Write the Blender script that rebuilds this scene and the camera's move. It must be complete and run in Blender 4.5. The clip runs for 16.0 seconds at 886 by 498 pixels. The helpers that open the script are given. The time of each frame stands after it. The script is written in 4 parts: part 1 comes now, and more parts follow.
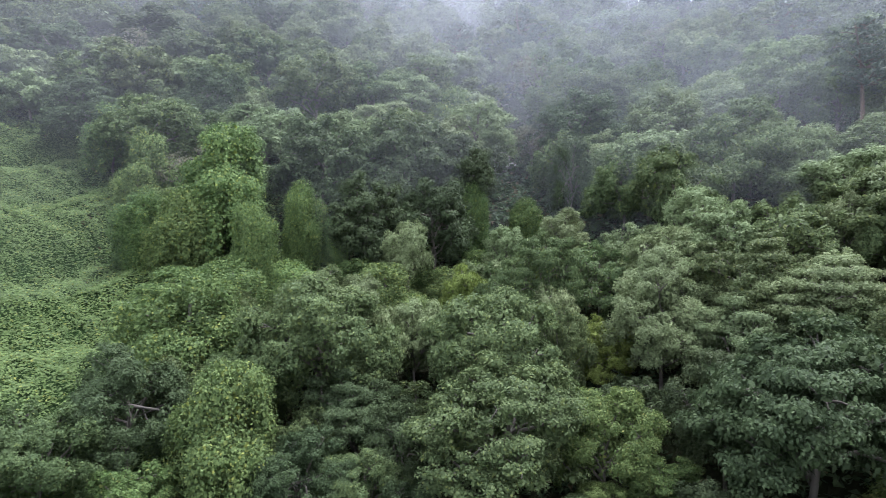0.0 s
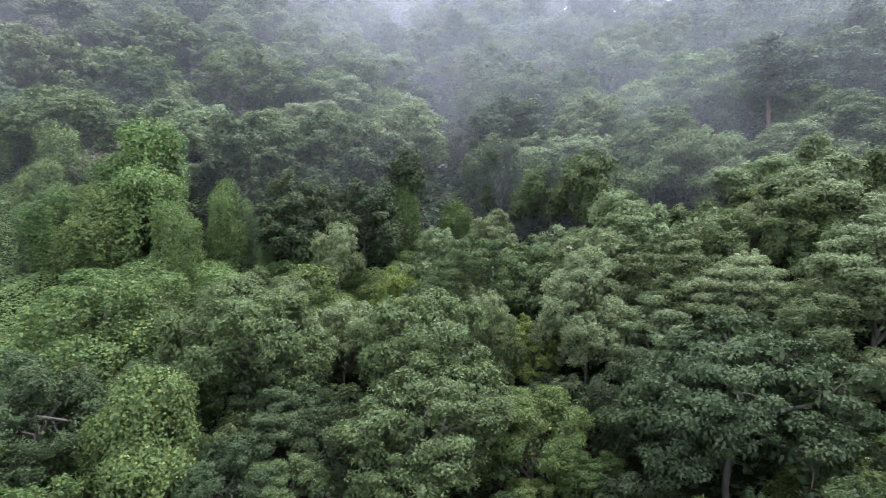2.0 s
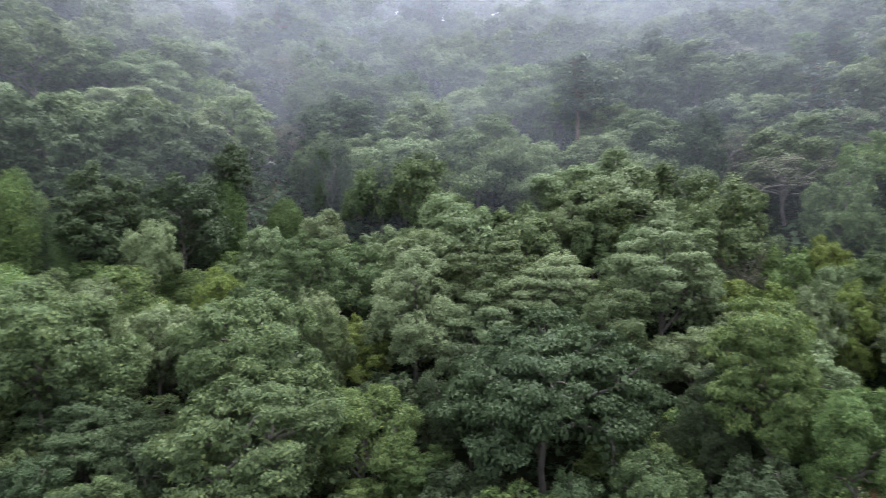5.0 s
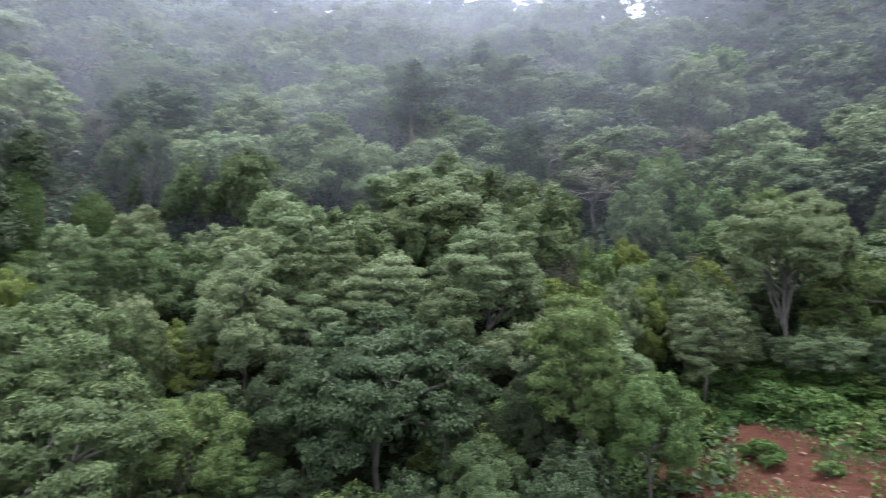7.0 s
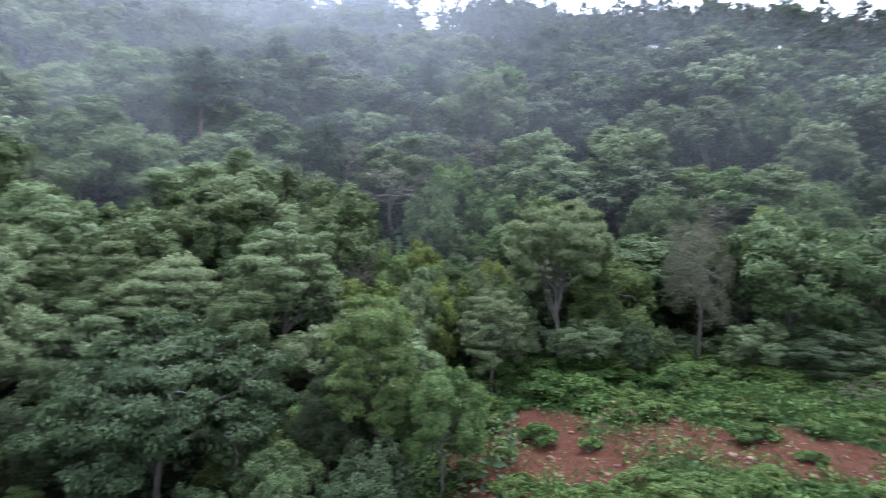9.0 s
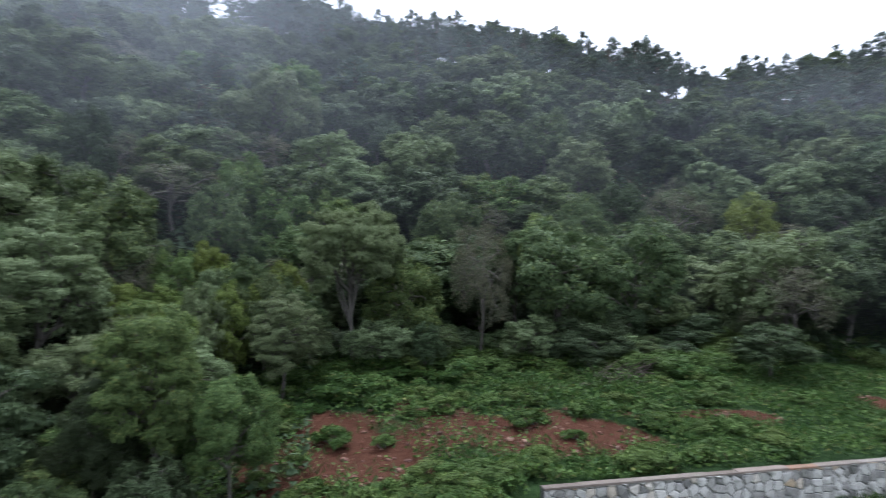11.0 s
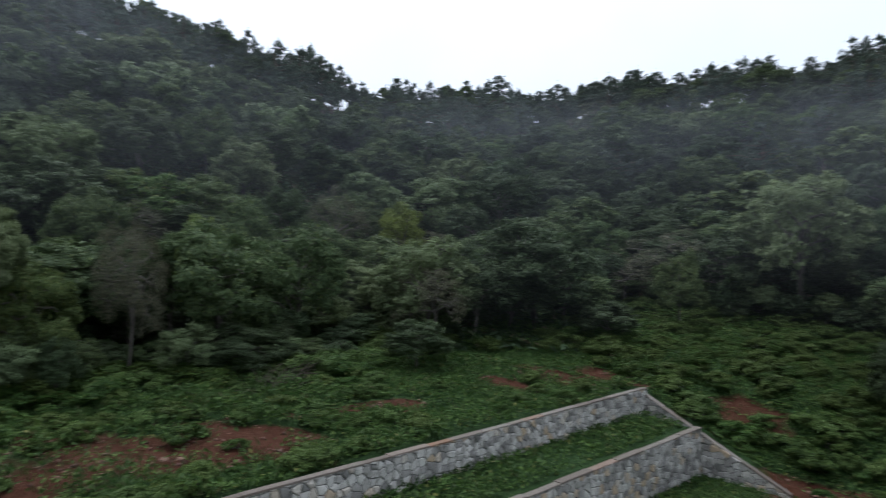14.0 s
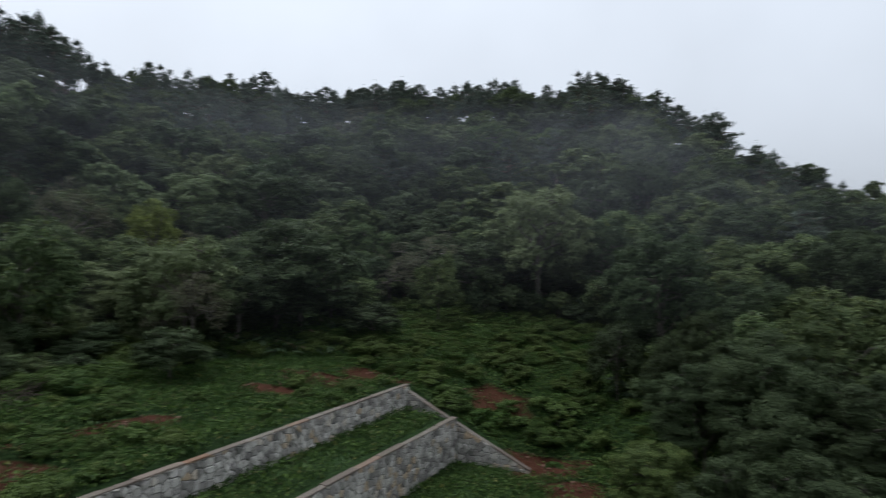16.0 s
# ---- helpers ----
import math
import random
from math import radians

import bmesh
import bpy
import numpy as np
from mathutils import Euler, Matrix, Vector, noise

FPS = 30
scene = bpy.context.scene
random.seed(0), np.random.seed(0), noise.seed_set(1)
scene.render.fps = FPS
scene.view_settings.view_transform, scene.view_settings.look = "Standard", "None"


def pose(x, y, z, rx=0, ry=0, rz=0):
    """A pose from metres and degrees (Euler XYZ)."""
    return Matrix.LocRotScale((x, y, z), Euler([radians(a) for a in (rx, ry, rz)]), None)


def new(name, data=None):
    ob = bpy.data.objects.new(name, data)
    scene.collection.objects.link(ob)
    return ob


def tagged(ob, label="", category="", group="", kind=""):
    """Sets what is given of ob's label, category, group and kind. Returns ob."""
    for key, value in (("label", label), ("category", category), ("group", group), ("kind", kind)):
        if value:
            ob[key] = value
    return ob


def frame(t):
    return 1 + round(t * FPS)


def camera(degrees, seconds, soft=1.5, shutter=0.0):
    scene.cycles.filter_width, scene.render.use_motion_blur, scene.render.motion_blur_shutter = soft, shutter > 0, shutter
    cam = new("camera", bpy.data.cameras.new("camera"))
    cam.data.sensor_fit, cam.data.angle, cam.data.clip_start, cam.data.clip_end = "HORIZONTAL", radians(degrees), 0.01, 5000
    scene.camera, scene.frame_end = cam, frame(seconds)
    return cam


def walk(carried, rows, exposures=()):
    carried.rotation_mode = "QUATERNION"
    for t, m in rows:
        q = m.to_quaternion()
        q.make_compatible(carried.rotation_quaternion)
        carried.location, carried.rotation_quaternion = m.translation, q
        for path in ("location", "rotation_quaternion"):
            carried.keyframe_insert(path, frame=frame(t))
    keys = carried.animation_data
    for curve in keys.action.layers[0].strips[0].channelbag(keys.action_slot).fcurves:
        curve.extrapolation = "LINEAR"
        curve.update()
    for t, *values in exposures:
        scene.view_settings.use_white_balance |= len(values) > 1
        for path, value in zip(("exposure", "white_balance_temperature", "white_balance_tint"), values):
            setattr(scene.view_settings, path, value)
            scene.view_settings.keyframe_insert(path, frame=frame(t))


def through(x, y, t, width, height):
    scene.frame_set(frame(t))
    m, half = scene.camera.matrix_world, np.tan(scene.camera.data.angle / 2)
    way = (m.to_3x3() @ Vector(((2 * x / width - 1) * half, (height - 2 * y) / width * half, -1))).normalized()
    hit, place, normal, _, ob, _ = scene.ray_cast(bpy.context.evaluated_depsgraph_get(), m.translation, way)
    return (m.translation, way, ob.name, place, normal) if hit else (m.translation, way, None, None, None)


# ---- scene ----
# The camera hangs in the air and turns to its right; it does not travel.
cam = camera(70.7, 16.0, soft=0.5, shutter=0.9)
EYE = 7.0
TURNS = [
    (0.0, 0.0, 0.30, 0.0), (0.5, -1.45, 0.34, 0.0), (1.0, -2.96, 0.36, 0.0), (1.5, -4.60, 0.39, 0.0),
    (2.0, -6.34, 0.41, -0.02), (2.5, -8.32, 0.43, -0.04), (3.0, -10.63, 0.43, -0.06), (5.5, -25.17, 0.43, -0.02),
    (6.0, -28.94, 0.43, 0.0), (6.5, -32.77, 0.44, 0.02), (7.0, -36.79, 0.46, 0.02), (7.5, -41.26, 0.49, 0.03),
    (8.0, -45.87, 0.52, 0.05), (8.5, -50.52, 0.55, 0.07), (9.0, -55.15, 0.59, 0.08), (11.5, -78.60, 0.84, 0.05),
    (12.0, -83.42, 0.90, 0.01), (12.5, -88.49, 0.97, -0.02), (13.0, -93.63, 1.03, -0.03), (13.5, -98.78, 1.08, -0.03),
    (14.0, -103.94, 1.13, -0.05), (14.5, -109.07, 1.17, -0.07), (15.0, -114.25, 1.21, -0.08), (15.5, -119.60, 1.26, -0.09),
    (16.0, -125.06, 1.31, -0.10),
]
EXPOSURES = [(0.0, 2.08, 5800, 16), (3.0, 2.1, 5800, 16), (6.0, 2.1, 5880, 16), (9.0, 2.08, 5420, 17), (11.5, 1.12, 5580, 11), (13.0, 0.66, 5600, 10), (14.5, 0.4, 5720, 9), (16.0, 0.14, 5950, 9)]
walk(cam, [(t, pose(0, 0, EYE, 90 + pitch, 0, yaw) @ pose(0, 0, 0, 0, 0, roll)) for t, yaw, pitch, roll in TURNS], EXPOSURES)

# ---- light: an overcast sky, brightest overhead, and a wide weak sun behind it ----
SUN_HIGH, SUN_TURN = 72.0, 75.0
world = bpy.data.worlds.new("overcast_sky")
scene.world = world
world.use_nodes = True
wn, wl = world.node_tree.nodes, world.node_tree.links
wn.clear()
sky = wn.new("ShaderNodeTexSky")
sky.sky_type, sky.sun_disc = "NISHITA", False
sky.sun_elevation, sky.sun_rotation = radians(SUN_HIGH), radians(SUN_TURN)
sky.air_density, sky.dust_density, sky.ozone_density = 1.0, 6.0, 1.0
grey = wn.new("ShaderNodeHueSaturation")
grey.inputs["Saturation"].default_value = 0.16
where = wn.new("ShaderNodeTexCoord")
part_xyz = wn.new("ShaderNodeSeparateXYZ")
clouds = wn.new("ShaderNodeTexNoise")
clouds.inputs["Scale"].default_value, clouds.inputs["Detail"].default_value = 2.2, 4.0
rise = wn.new("ShaderNodeMapRange")
rise.inputs["From Min"].default_value, rise.inputs["From Max"].default_value = 0.0, 1.0
rise.inputs["To Min"].default_value, rise.inputs["To Max"].default_value = 1.1, 1.8
veil = wn.new("ShaderNodeMapRange")
veil.inputs["From Min"].default_value, veil.inputs["From Max"].default_value = 0.25, 0.75
veil.inputs["To Min"].default_value, veil.inputs["To Max"].default_value = 0.9, 1.1
both = wn.new("ShaderNodeMath")
both.operation = "MULTIPLY"
background = wn.new("ShaderNodeBackground")
strength = wn.new("ShaderNodeMath")
strength.operation = "MULTIPLY"
strength.inputs[1].default_value = 0.12
out = wn.new("ShaderNodeOutputWorld")
wl.new(sky.outputs[0], grey.inputs["Color"])
cloud_deck = wn.new("ShaderNodeMix")
cloud_deck.data_type = "RGBA"
cloud_deck.inputs[0].default_value = 0.6
cloud_deck.inputs[7].default_value = (4.85, 5.0, 5.2, 1)
wl.new(grey.outputs[0], cloud_deck.inputs[6])
wl.new(cloud_deck.outputs[2], background.inputs["Color"])
wl.new(where.outputs["Generated"], part_xyz.inputs[0])
wl.new(where.outputs["Generated"], clouds.inputs["Vector"])
wl.new(part_xyz.outputs["Z"], rise.inputs["Value"])
wl.new(clouds.outputs[0], veil.inputs["Value"])
wl.new(rise.outputs[0], both.inputs[0])
wl.new(veil.outputs[0], both.inputs[1])
wl.new(both.outputs[0], strength.inputs[0])
wl.new(strength.outputs[0], background.inputs["Strength"])
wl.new(background.outputs[0], out.inputs["Surface"])

lamp = bpy.data.lights.new("sun", "SUN")
lamp.energy, lamp.angle, lamp.color = 1.2, radians(30), (1.0, 0.96, 0.9)
sun = new("sun", lamp)
sun.matrix_world = pose(0, 0, 60, 90 - SUN_HIGH, 0, 180 - SUN_TURN)


# ---- materials ----
def nodes_of(name):
    m = bpy.data.materials.new(name)
    m.use_nodes = True
    nt = m.node_tree
    return m, nt.nodes, nt.links, nt.nodes["Principled BSDF"]


def ramp(nodes, links, source, stops):
    r = nodes.new("ShaderNodeValToRGB")
    while len(r.color_ramp.elements) < len(stops):
        r.color_ramp.elements.new(0.5)
    for e, (at, c) in zip(r.color_ramp.elements, stops):
        e.position, e.color = at, (*c, 1)
    links.new(source, r.inputs[0])
    return r.outputs[0]


def noise_tex(nodes, links, scale, detail=4.0, rough=0.6, coords="Object"):
    c = nodes.new("ShaderNodeTexCoord")
    n = nodes.new("ShaderNodeTexNoise")
    n.inputs["Scale"].default_value, n.inputs["Detail"].default_value, n.inputs["Roughness"].default_value = scale, detail, rough
    links.new(c.outputs[coords], n.inputs["Vector"])
    return n.outputs[0]


def mix(nodes, links, kind, fac, a, b):
    m = nodes.new("ShaderNodeMix")
    m.data_type, m.blend_type = "RGBA", kind
    for socket, v in ((m.inputs[0], fac), (m.inputs[6], a), (m.inputs[7], b)):
        if isinstance(v, (int, float)):
            socket.default_value = v
        elif isinstance(v, tuple):
            socket.default_value = (*v, 1)
        else:
            links.new(v, socket)
    return m.outputs[2]


def leaf_material(name, dark, mid, light, odd=None, odd_share=0.03, gloss=0.58, through=0.32, tree_spread=0.14):
    """Foliage: every leaf its own shade, every plant its own tint, thin enough to let some light through."""
    m, n, l, p = nodes_of(name)
    g = n.new("ShaderNodeNewGeometry")
    o = n.new("ShaderNodeObjectInfo")
    stops = [(0.0, dark), (0.45, mid), (0.9, light)]
    if odd:
        stops = [(0.0, dark), (0.45, mid), (0.97 - odd_share, light), (1.0 - odd_share, odd)]
    col = ramp(n, l, g.outputs["Random Per Island"], stops)
    patch_noise = n.new("ShaderNodeTexNoise")
    patch_noise.inputs["Scale"].default_value, patch_noise.inputs["Detail"].default_value = 0.55, 3.0
    l.new(g.outputs["Position"], patch_noise.inputs["Vector"])
    patch = patch_noise.outputs[0]
    col = mix(n, l, "MULTIPLY", 0.55, col, ramp(n, l, patch, [(0.3, (0.7, 0.74, 0.7)), (0.7, (1.2, 1.17, 1.1))]))
    hs = n.new("ShaderNodeHueSaturation")
    turn = n.new("ShaderNodeMapRange")
    turn.inputs["To Min"].default_value, turn.inputs["To Max"].default_value = 0.5 - 0.012, 0.5 + 0.012
    value = n.new("ShaderNodeMapRange")
    value.inputs["To Min"].default_value, value.inputs["To Max"].default_value = 1 - tree_spread, 1 + tree_spread
    shuffle = n.new("ShaderNodeMath")
    shuffle.operation, shuffle.inputs[1].default_value = "MULTIPLY", 7.31
    fract = n.new("ShaderNodeMath")
    fract.operation = "FRACT"
    l.new(o.outputs["Random"], turn.inputs["Value"])
    l.new(o.outputs["Random"], shuffle.inputs[0])
    l.new(shuffle.outputs[0], fract.inputs[0])
    l.new(fract.outputs[0], value.inputs["Value"])
    l.new(turn.outputs[0], hs.inputs["Hue"])
    l.new(value.outputs[0], hs.inputs["Value"])
    l.new(col, hs.inputs["Color"])
    l.new(hs.outputs[0], p.inputs["Base Color"])
    p.inputs["Roughness"].default_value = gloss
    leafy = n.new("ShaderNodeTexNoise")
    leafy.inputs["Scale"].default_value, leafy.inputs["Detail"].default_value = 7.0, 3.0
    l.new(g.outputs["Position"], leafy.inputs["Vector"])
    relief = n.new("ShaderNodeBump")
    relief.inputs["Strength"].default_value, relief.inputs["Distance"].default_value = 0.5, 0.1
    l.new(leafy.outputs[0], relief.inputs["Height"])
    l.new(relief.outputs[0], p.inputs["Normal"])
    p.inputs["Specular IOR Level"].default_value = 0.12
    t = n.new("ShaderNodeBsdfTranslucent")
    l.new(hs.outputs[0], t.inputs["Color"])
    s = n.new("ShaderNodeMixShader")
    s.inputs[0].default_value = through
    l.new(p.outputs[0], s.inputs[1])
    l.new(t.outputs[0], s.inputs[2])
    l.new(s.outputs[0], n["Material Output"].inputs["Surface"])
    return m


LEAF = {
    "oak": leaf_material("oak_leaf", (0.050, 0.071, 0.031), (0.070, 0.099, 0.040), (0.101, 0.134, 0.056), (0.132, 0.160, 0.052), 0.02),
    "dark": leaf_material("alder_leaf", (0.030, 0.044, 0.021), (0.044, 0.064, 0.029), (0.066, 0.090, 0.042)),
    "pale": leaf_material("chestnut_leaf", (0.083, 0.107, 0.052), (0.118, 0.153, 0.073), (0.163, 0.204, 0.100)),
    "fresh": leaf_material("acacia_leaf", (0.051, 0.080, 0.027), (0.078, 0.116, 0.037), (0.116, 0.164, 0.055), (0.166, 0.180, 0.056), 0.02),
    "yellow": leaf_material("yellowing_leaf", (0.072, 0.100, 0.026), (0.112, 0.146, 0.034), (0.154, 0.193, 0.048)),
    "brown": leaf_material("withered_leaf", (0.057, 0.059, 0.038), (0.082, 0.083, 0.052), (0.107, 0.107, 0.066)),
    "vine": leaf_material("kudzu_leaf", (0.049, 0.079, 0.029), (0.079, 0.123, 0.041), (0.126, 0.176, 0.061), (0.170, 0.201, 0.051), 0.04),
    "creeper": leaf_material("creeper_leaf", (0.060, 0.098, 0.035), (0.082, 0.126, 0.043), (0.107, 0.157, 0.056), (0.145, 0.173, 0.046), 0.03),
    "pine": leaf_material("pine_needles", (0.046, 0.064, 0.049), (0.068, 0.090, 0.068), (0.096, 0.119, 0.090), through=0.12),
    "weed": leaf_material("weed_leaf", (0.026, 0.050, 0.012), (0.044, 0.081, 0.018), (0.071, 0.118, 0.026), (0.112, 0.122, 0.033), 0.03),
    "grass": leaf_material("grass_blade", (0.029, 0.054, 0.015), (0.037, 0.073, 0.020), (0.054, 0.092, 0.029), (0.102, 0.095, 0.047), 0.04),
    "herb": leaf_material("herb_leaf", (0.043, 0.068, 0.019), (0.067, 0.105, 0.027), (0.099, 0.142, 0.040)),
    "floor": leaf_material("undergrowth_leaf", (0.032, 0.050, 0.026), (0.043, 0.067, 0.032), (0.060, 0.086, 0.042), (0.090, 0.077, 0.045), 0.08),
}


def bark_material(name, dark, light):
    m, n, l, p = nodes_of(name)
    a = noise_tex(n, l, 9.0, 6.0)
    l.new(ramp(n, l, a, [(0.3, dark), (0.7, light)]), p.inputs["Base Color"])
    p.inputs["Roughness"].default_value = 0.9
    b = n.new("ShaderNodeBump")
    b.inputs["Strength"].default_value, b.inputs["Distance"].default_value = 0.6, 0.04
    l.new(a, b.inputs["Height"])
    l.new(b.outputs[0], p.inputs["Normal"])
    return m


BARK = bark_material("grey_bark", (0.04, 0.035, 0.029), (0.125, 0.112, 0.094))
TWIG = bark_material("dry_twig", (0.028, 0.02, 0.016), (0.09, 0.066, 0.05))
PINE_BARK = bark_material("pine_bark", (0.04, 0.03, 0.024), (0.13, 0.09, 0.065))


def ground_material():
    """Leaf litter and moss, with red-brown earth where the plants leave it bare."""
    m, n, l, p = nodes_of("hill_earth")
    fine = noise_tex(n, l, 3.5, 8.0, 0.7)
    wide = noise_tex(n, l, 0.22, 5.0, 0.6)
    litter = ramp(n, l, fine, [(0.3, (0.010, 0.012, 0.006)), (0.55, (0.019, 0.021, 0.010)), (0.75, (0.018, 0.032, 0.010))])
    earth = ramp(n, l, fine, [(0.25, (0.023, 0.0088, 0.0045)), (0.5, (0.046, 0.0185, 0.0104)), (0.8, (0.074, 0.035, 0.022))])
    lush = n.new("ShaderNodeAttribute")
    lush.attribute_name = "lush"
    green = ramp(n, l, fine, [(0.3, (0.012, 0.024, 0.008)), (0.55, (0.022, 0.042, 0.013)), (0.75, (0.032, 0.056, 0.018))])
    litter = mix(n, l, "MIX", lush.outputs["Fac"], litter, green)
    bare = n.new("ShaderNodeAttribute")
    bare.attribute_name = "bare"
    add = n.new("ShaderNodeMath")
    add.operation = "MULTIPLY_ADD"
    l.new(wide, add.inputs[0])
    add.inputs[1].default_value = 0.5
    l.new(bare.outputs["Fac"], add.inputs[2])
    share = n.new("ShaderNodeMapRange")
    share.inputs["From Min"].default_value, share.inputs["From Max"].default_value = 0.55, 0.85
    l.new(add.outputs[0], share.inputs["Value"])
    l.new(mix(n, l, "MIX", share.outputs[0], litter, earth), p.inputs["Base Color"])
    p.inputs["Roughness"].default_value = 0.95
    p.inputs["Specular IOR Level"].default_value = 0.08
    b = n.new("ShaderNodeBump")
    b.inputs["Strength"].default_value, b.inputs["Distance"].default_value = 0.9, 0.12
    l.new(fine, b.inputs["Height"])
    l.new(b.outputs[0], p.inputs["Normal"])
    return m


EARTH = ground_material()


def stone_material(name, dark, mid, light, warm):
    m, n, l, p = nodes_of(name)
    o = n.new("ShaderNodeObjectInfo")
    g = n.new("ShaderNodeNewGeometry")
    pick = n.new("ShaderNodeMath")
    pick.operation = "ADD"
    l.new(o.outputs["Random"], pick.inputs[0])
    l.new(g.outputs["Random Per Island"], pick.inputs[1])
    fr = n.new("ShaderNodeMath")
    fr.operation = "FRACT"
    l.new(pick.outputs[0], fr.inputs[0])
    col = ramp(n, l, fr.outputs[0], [(0.0, dark), (0.35, mid), (0.8, light), (0.95, warm)])
    grain = noise_tex(n, l, 14.0, 8.0, 0.7)
    col = mix(n, l, "MULTIPLY", 0.8, col, ramp(n, l, grain, [(0.3, (0.6, 0.6, 0.6)), (0.7, (1.2, 1.18, 1.15))]))
    moss = noise_tex(n, l, 1.7, 5.0, 0.65)
    fac = n.new("ShaderNodeMapRange")
    fac.inputs["From Min"].default_value, fac.inputs["From Max"].default_value = 0.56, 0.72
    fac.inputs["To Max"].default_value = 0.6
    l.new(moss, fac.inputs["Value"])
    l.new(mix(n, l, "MIX", fac.outputs[0], col, (0.075, 0.08, 0.055)), p.inputs["Base Color"])
    p.inputs["Roughness"].default_value = 0.88
    b = n.new("ShaderNodeBump")
    b.inputs["Strength"].default_value, b.inputs["Distance"].default_value = 0.7, 0.03
    l.new(grain, b.inputs["Height"])
    l.new(b.outputs[0], p.inputs["Normal"])
    return m


STONE = stone_material("rubble_stone", (0.16, 0.152, 0.142), (0.36, 0.342, 0.315), (0.57, 0.545, 0.505), (0.44, 0.34, 0.23))
MORTAR = stone_material("mortar", (0.05, 0.05, 0.047), (0.06, 0.06, 0.057), (0.075, 0.073, 0.07), (0.07, 0.065, 0.06))
CEMENT = stone_material("cement_coping", (0.078, 0.060, 0.047), (0.105, 0.083, 0.066), (0.135, 0.117, 0.10), (0.15, 0.078, 0.042))
RUBBLE = stone_material("red_rubble", (0.05, 0.019, 0.011), (0.085, 0.036, 0.022), (0.12, 0.058, 0.038), (0.19, 0.115, 0.08))
ROCK = stone_material("gully_rock", (0.09, 0.085, 0.08), (0.13, 0.122, 0.118), (0.18, 0.172, 0.165), (0.15, 0.12, 0.10))

# ---- the lie of the land ----
# For a compass angle to the right of the first view: the near bank's distance and height, the hill's foot, its slope, the ridge.
LAND = np.array([
    (-180, 30, -6.0, 60, -6.0, 0.02, 100), (-75, 20, -6.0, 26, -4.0, 0.25, 110), (-40, 18, -5.5, 22, -3.0, 0.54, 118),
    (-22, 16, -6.0, 20, -3.6, 0.55, 120), (-8, 14, -6.5, 18, -4.6, 0.59, 120), (35, 14, -6.0, 19, -4.0, 0.59, 116),
    (50, 15, -5.0, 26, -1.0, 0.60, 106), (62, 18, -0.8, 33, 1.2, 0.64, 98),
])
LAND = np.vstack([LAND, [
    (72, 19, -0.3, 35, 1.6, 0.65, 94), (84, 18, 0.0, 37, 1.6, 0.64, 90), (91, 20, 0.0, 40, 1.6, 0.62, 88),
    (96, 22, 0.0, 44, 1.8, 0.46, 118), (112, 28, 0.0, 50, 2.2, 0.48, 118), (125, 36, -0.3, 58, 3.0, 0.56, 118),
    (140, 34, -3.0, 52, 1.0, 0.57, 112), (147, 26, -3.8, 44, -0.5, 0.45, 100), (154, 22, -4.2, 38, -1.5, 0.33, 84),
    (165, 20, -5.0, 36, -3.0, 0.24, 78), (180, 30, -6.0, 60, -6.0, 0.02, 100),
]])
# The retaining walls: corner, unit way along the upper wall, unit way down across the terraces.
CORNER, ALONG, ACROSS = np.array((30.8, -18.7)), np.array((-0.4803, 0.8771)), np.array((-0.8771, -0.4803))
RUN, DROP, STEP = 24.2, 7.7, 3.1
TOP, MIDDLE, LOW = 0.0, -1.5, -3.8


def smooth(a, b, v):
    s = np.clip((v - a) / (b - a), 0, 1)
    return s * s * (3 - 2 * s)


def ripple(x, y):
    """Uneven ground, from a few crossing waves."""
    return (np.sin(x * 0.31 + 1.3) * np.cos(y * 0.27 - 0.4) + 0.6 * np.sin(x * 0.73 - y * 0.51 + 2.0)
            + 0.35 * np.sin(x * 1.37 + y * 1.13) * np.cos(y * 1.71 - x * 0.6)) / 1.95


def gully_off(az, r):
    """Metres to the right of the stony gully's bed."""
    return (az - 5.2 + 0.11 * (r - 62)) * r / 57.3


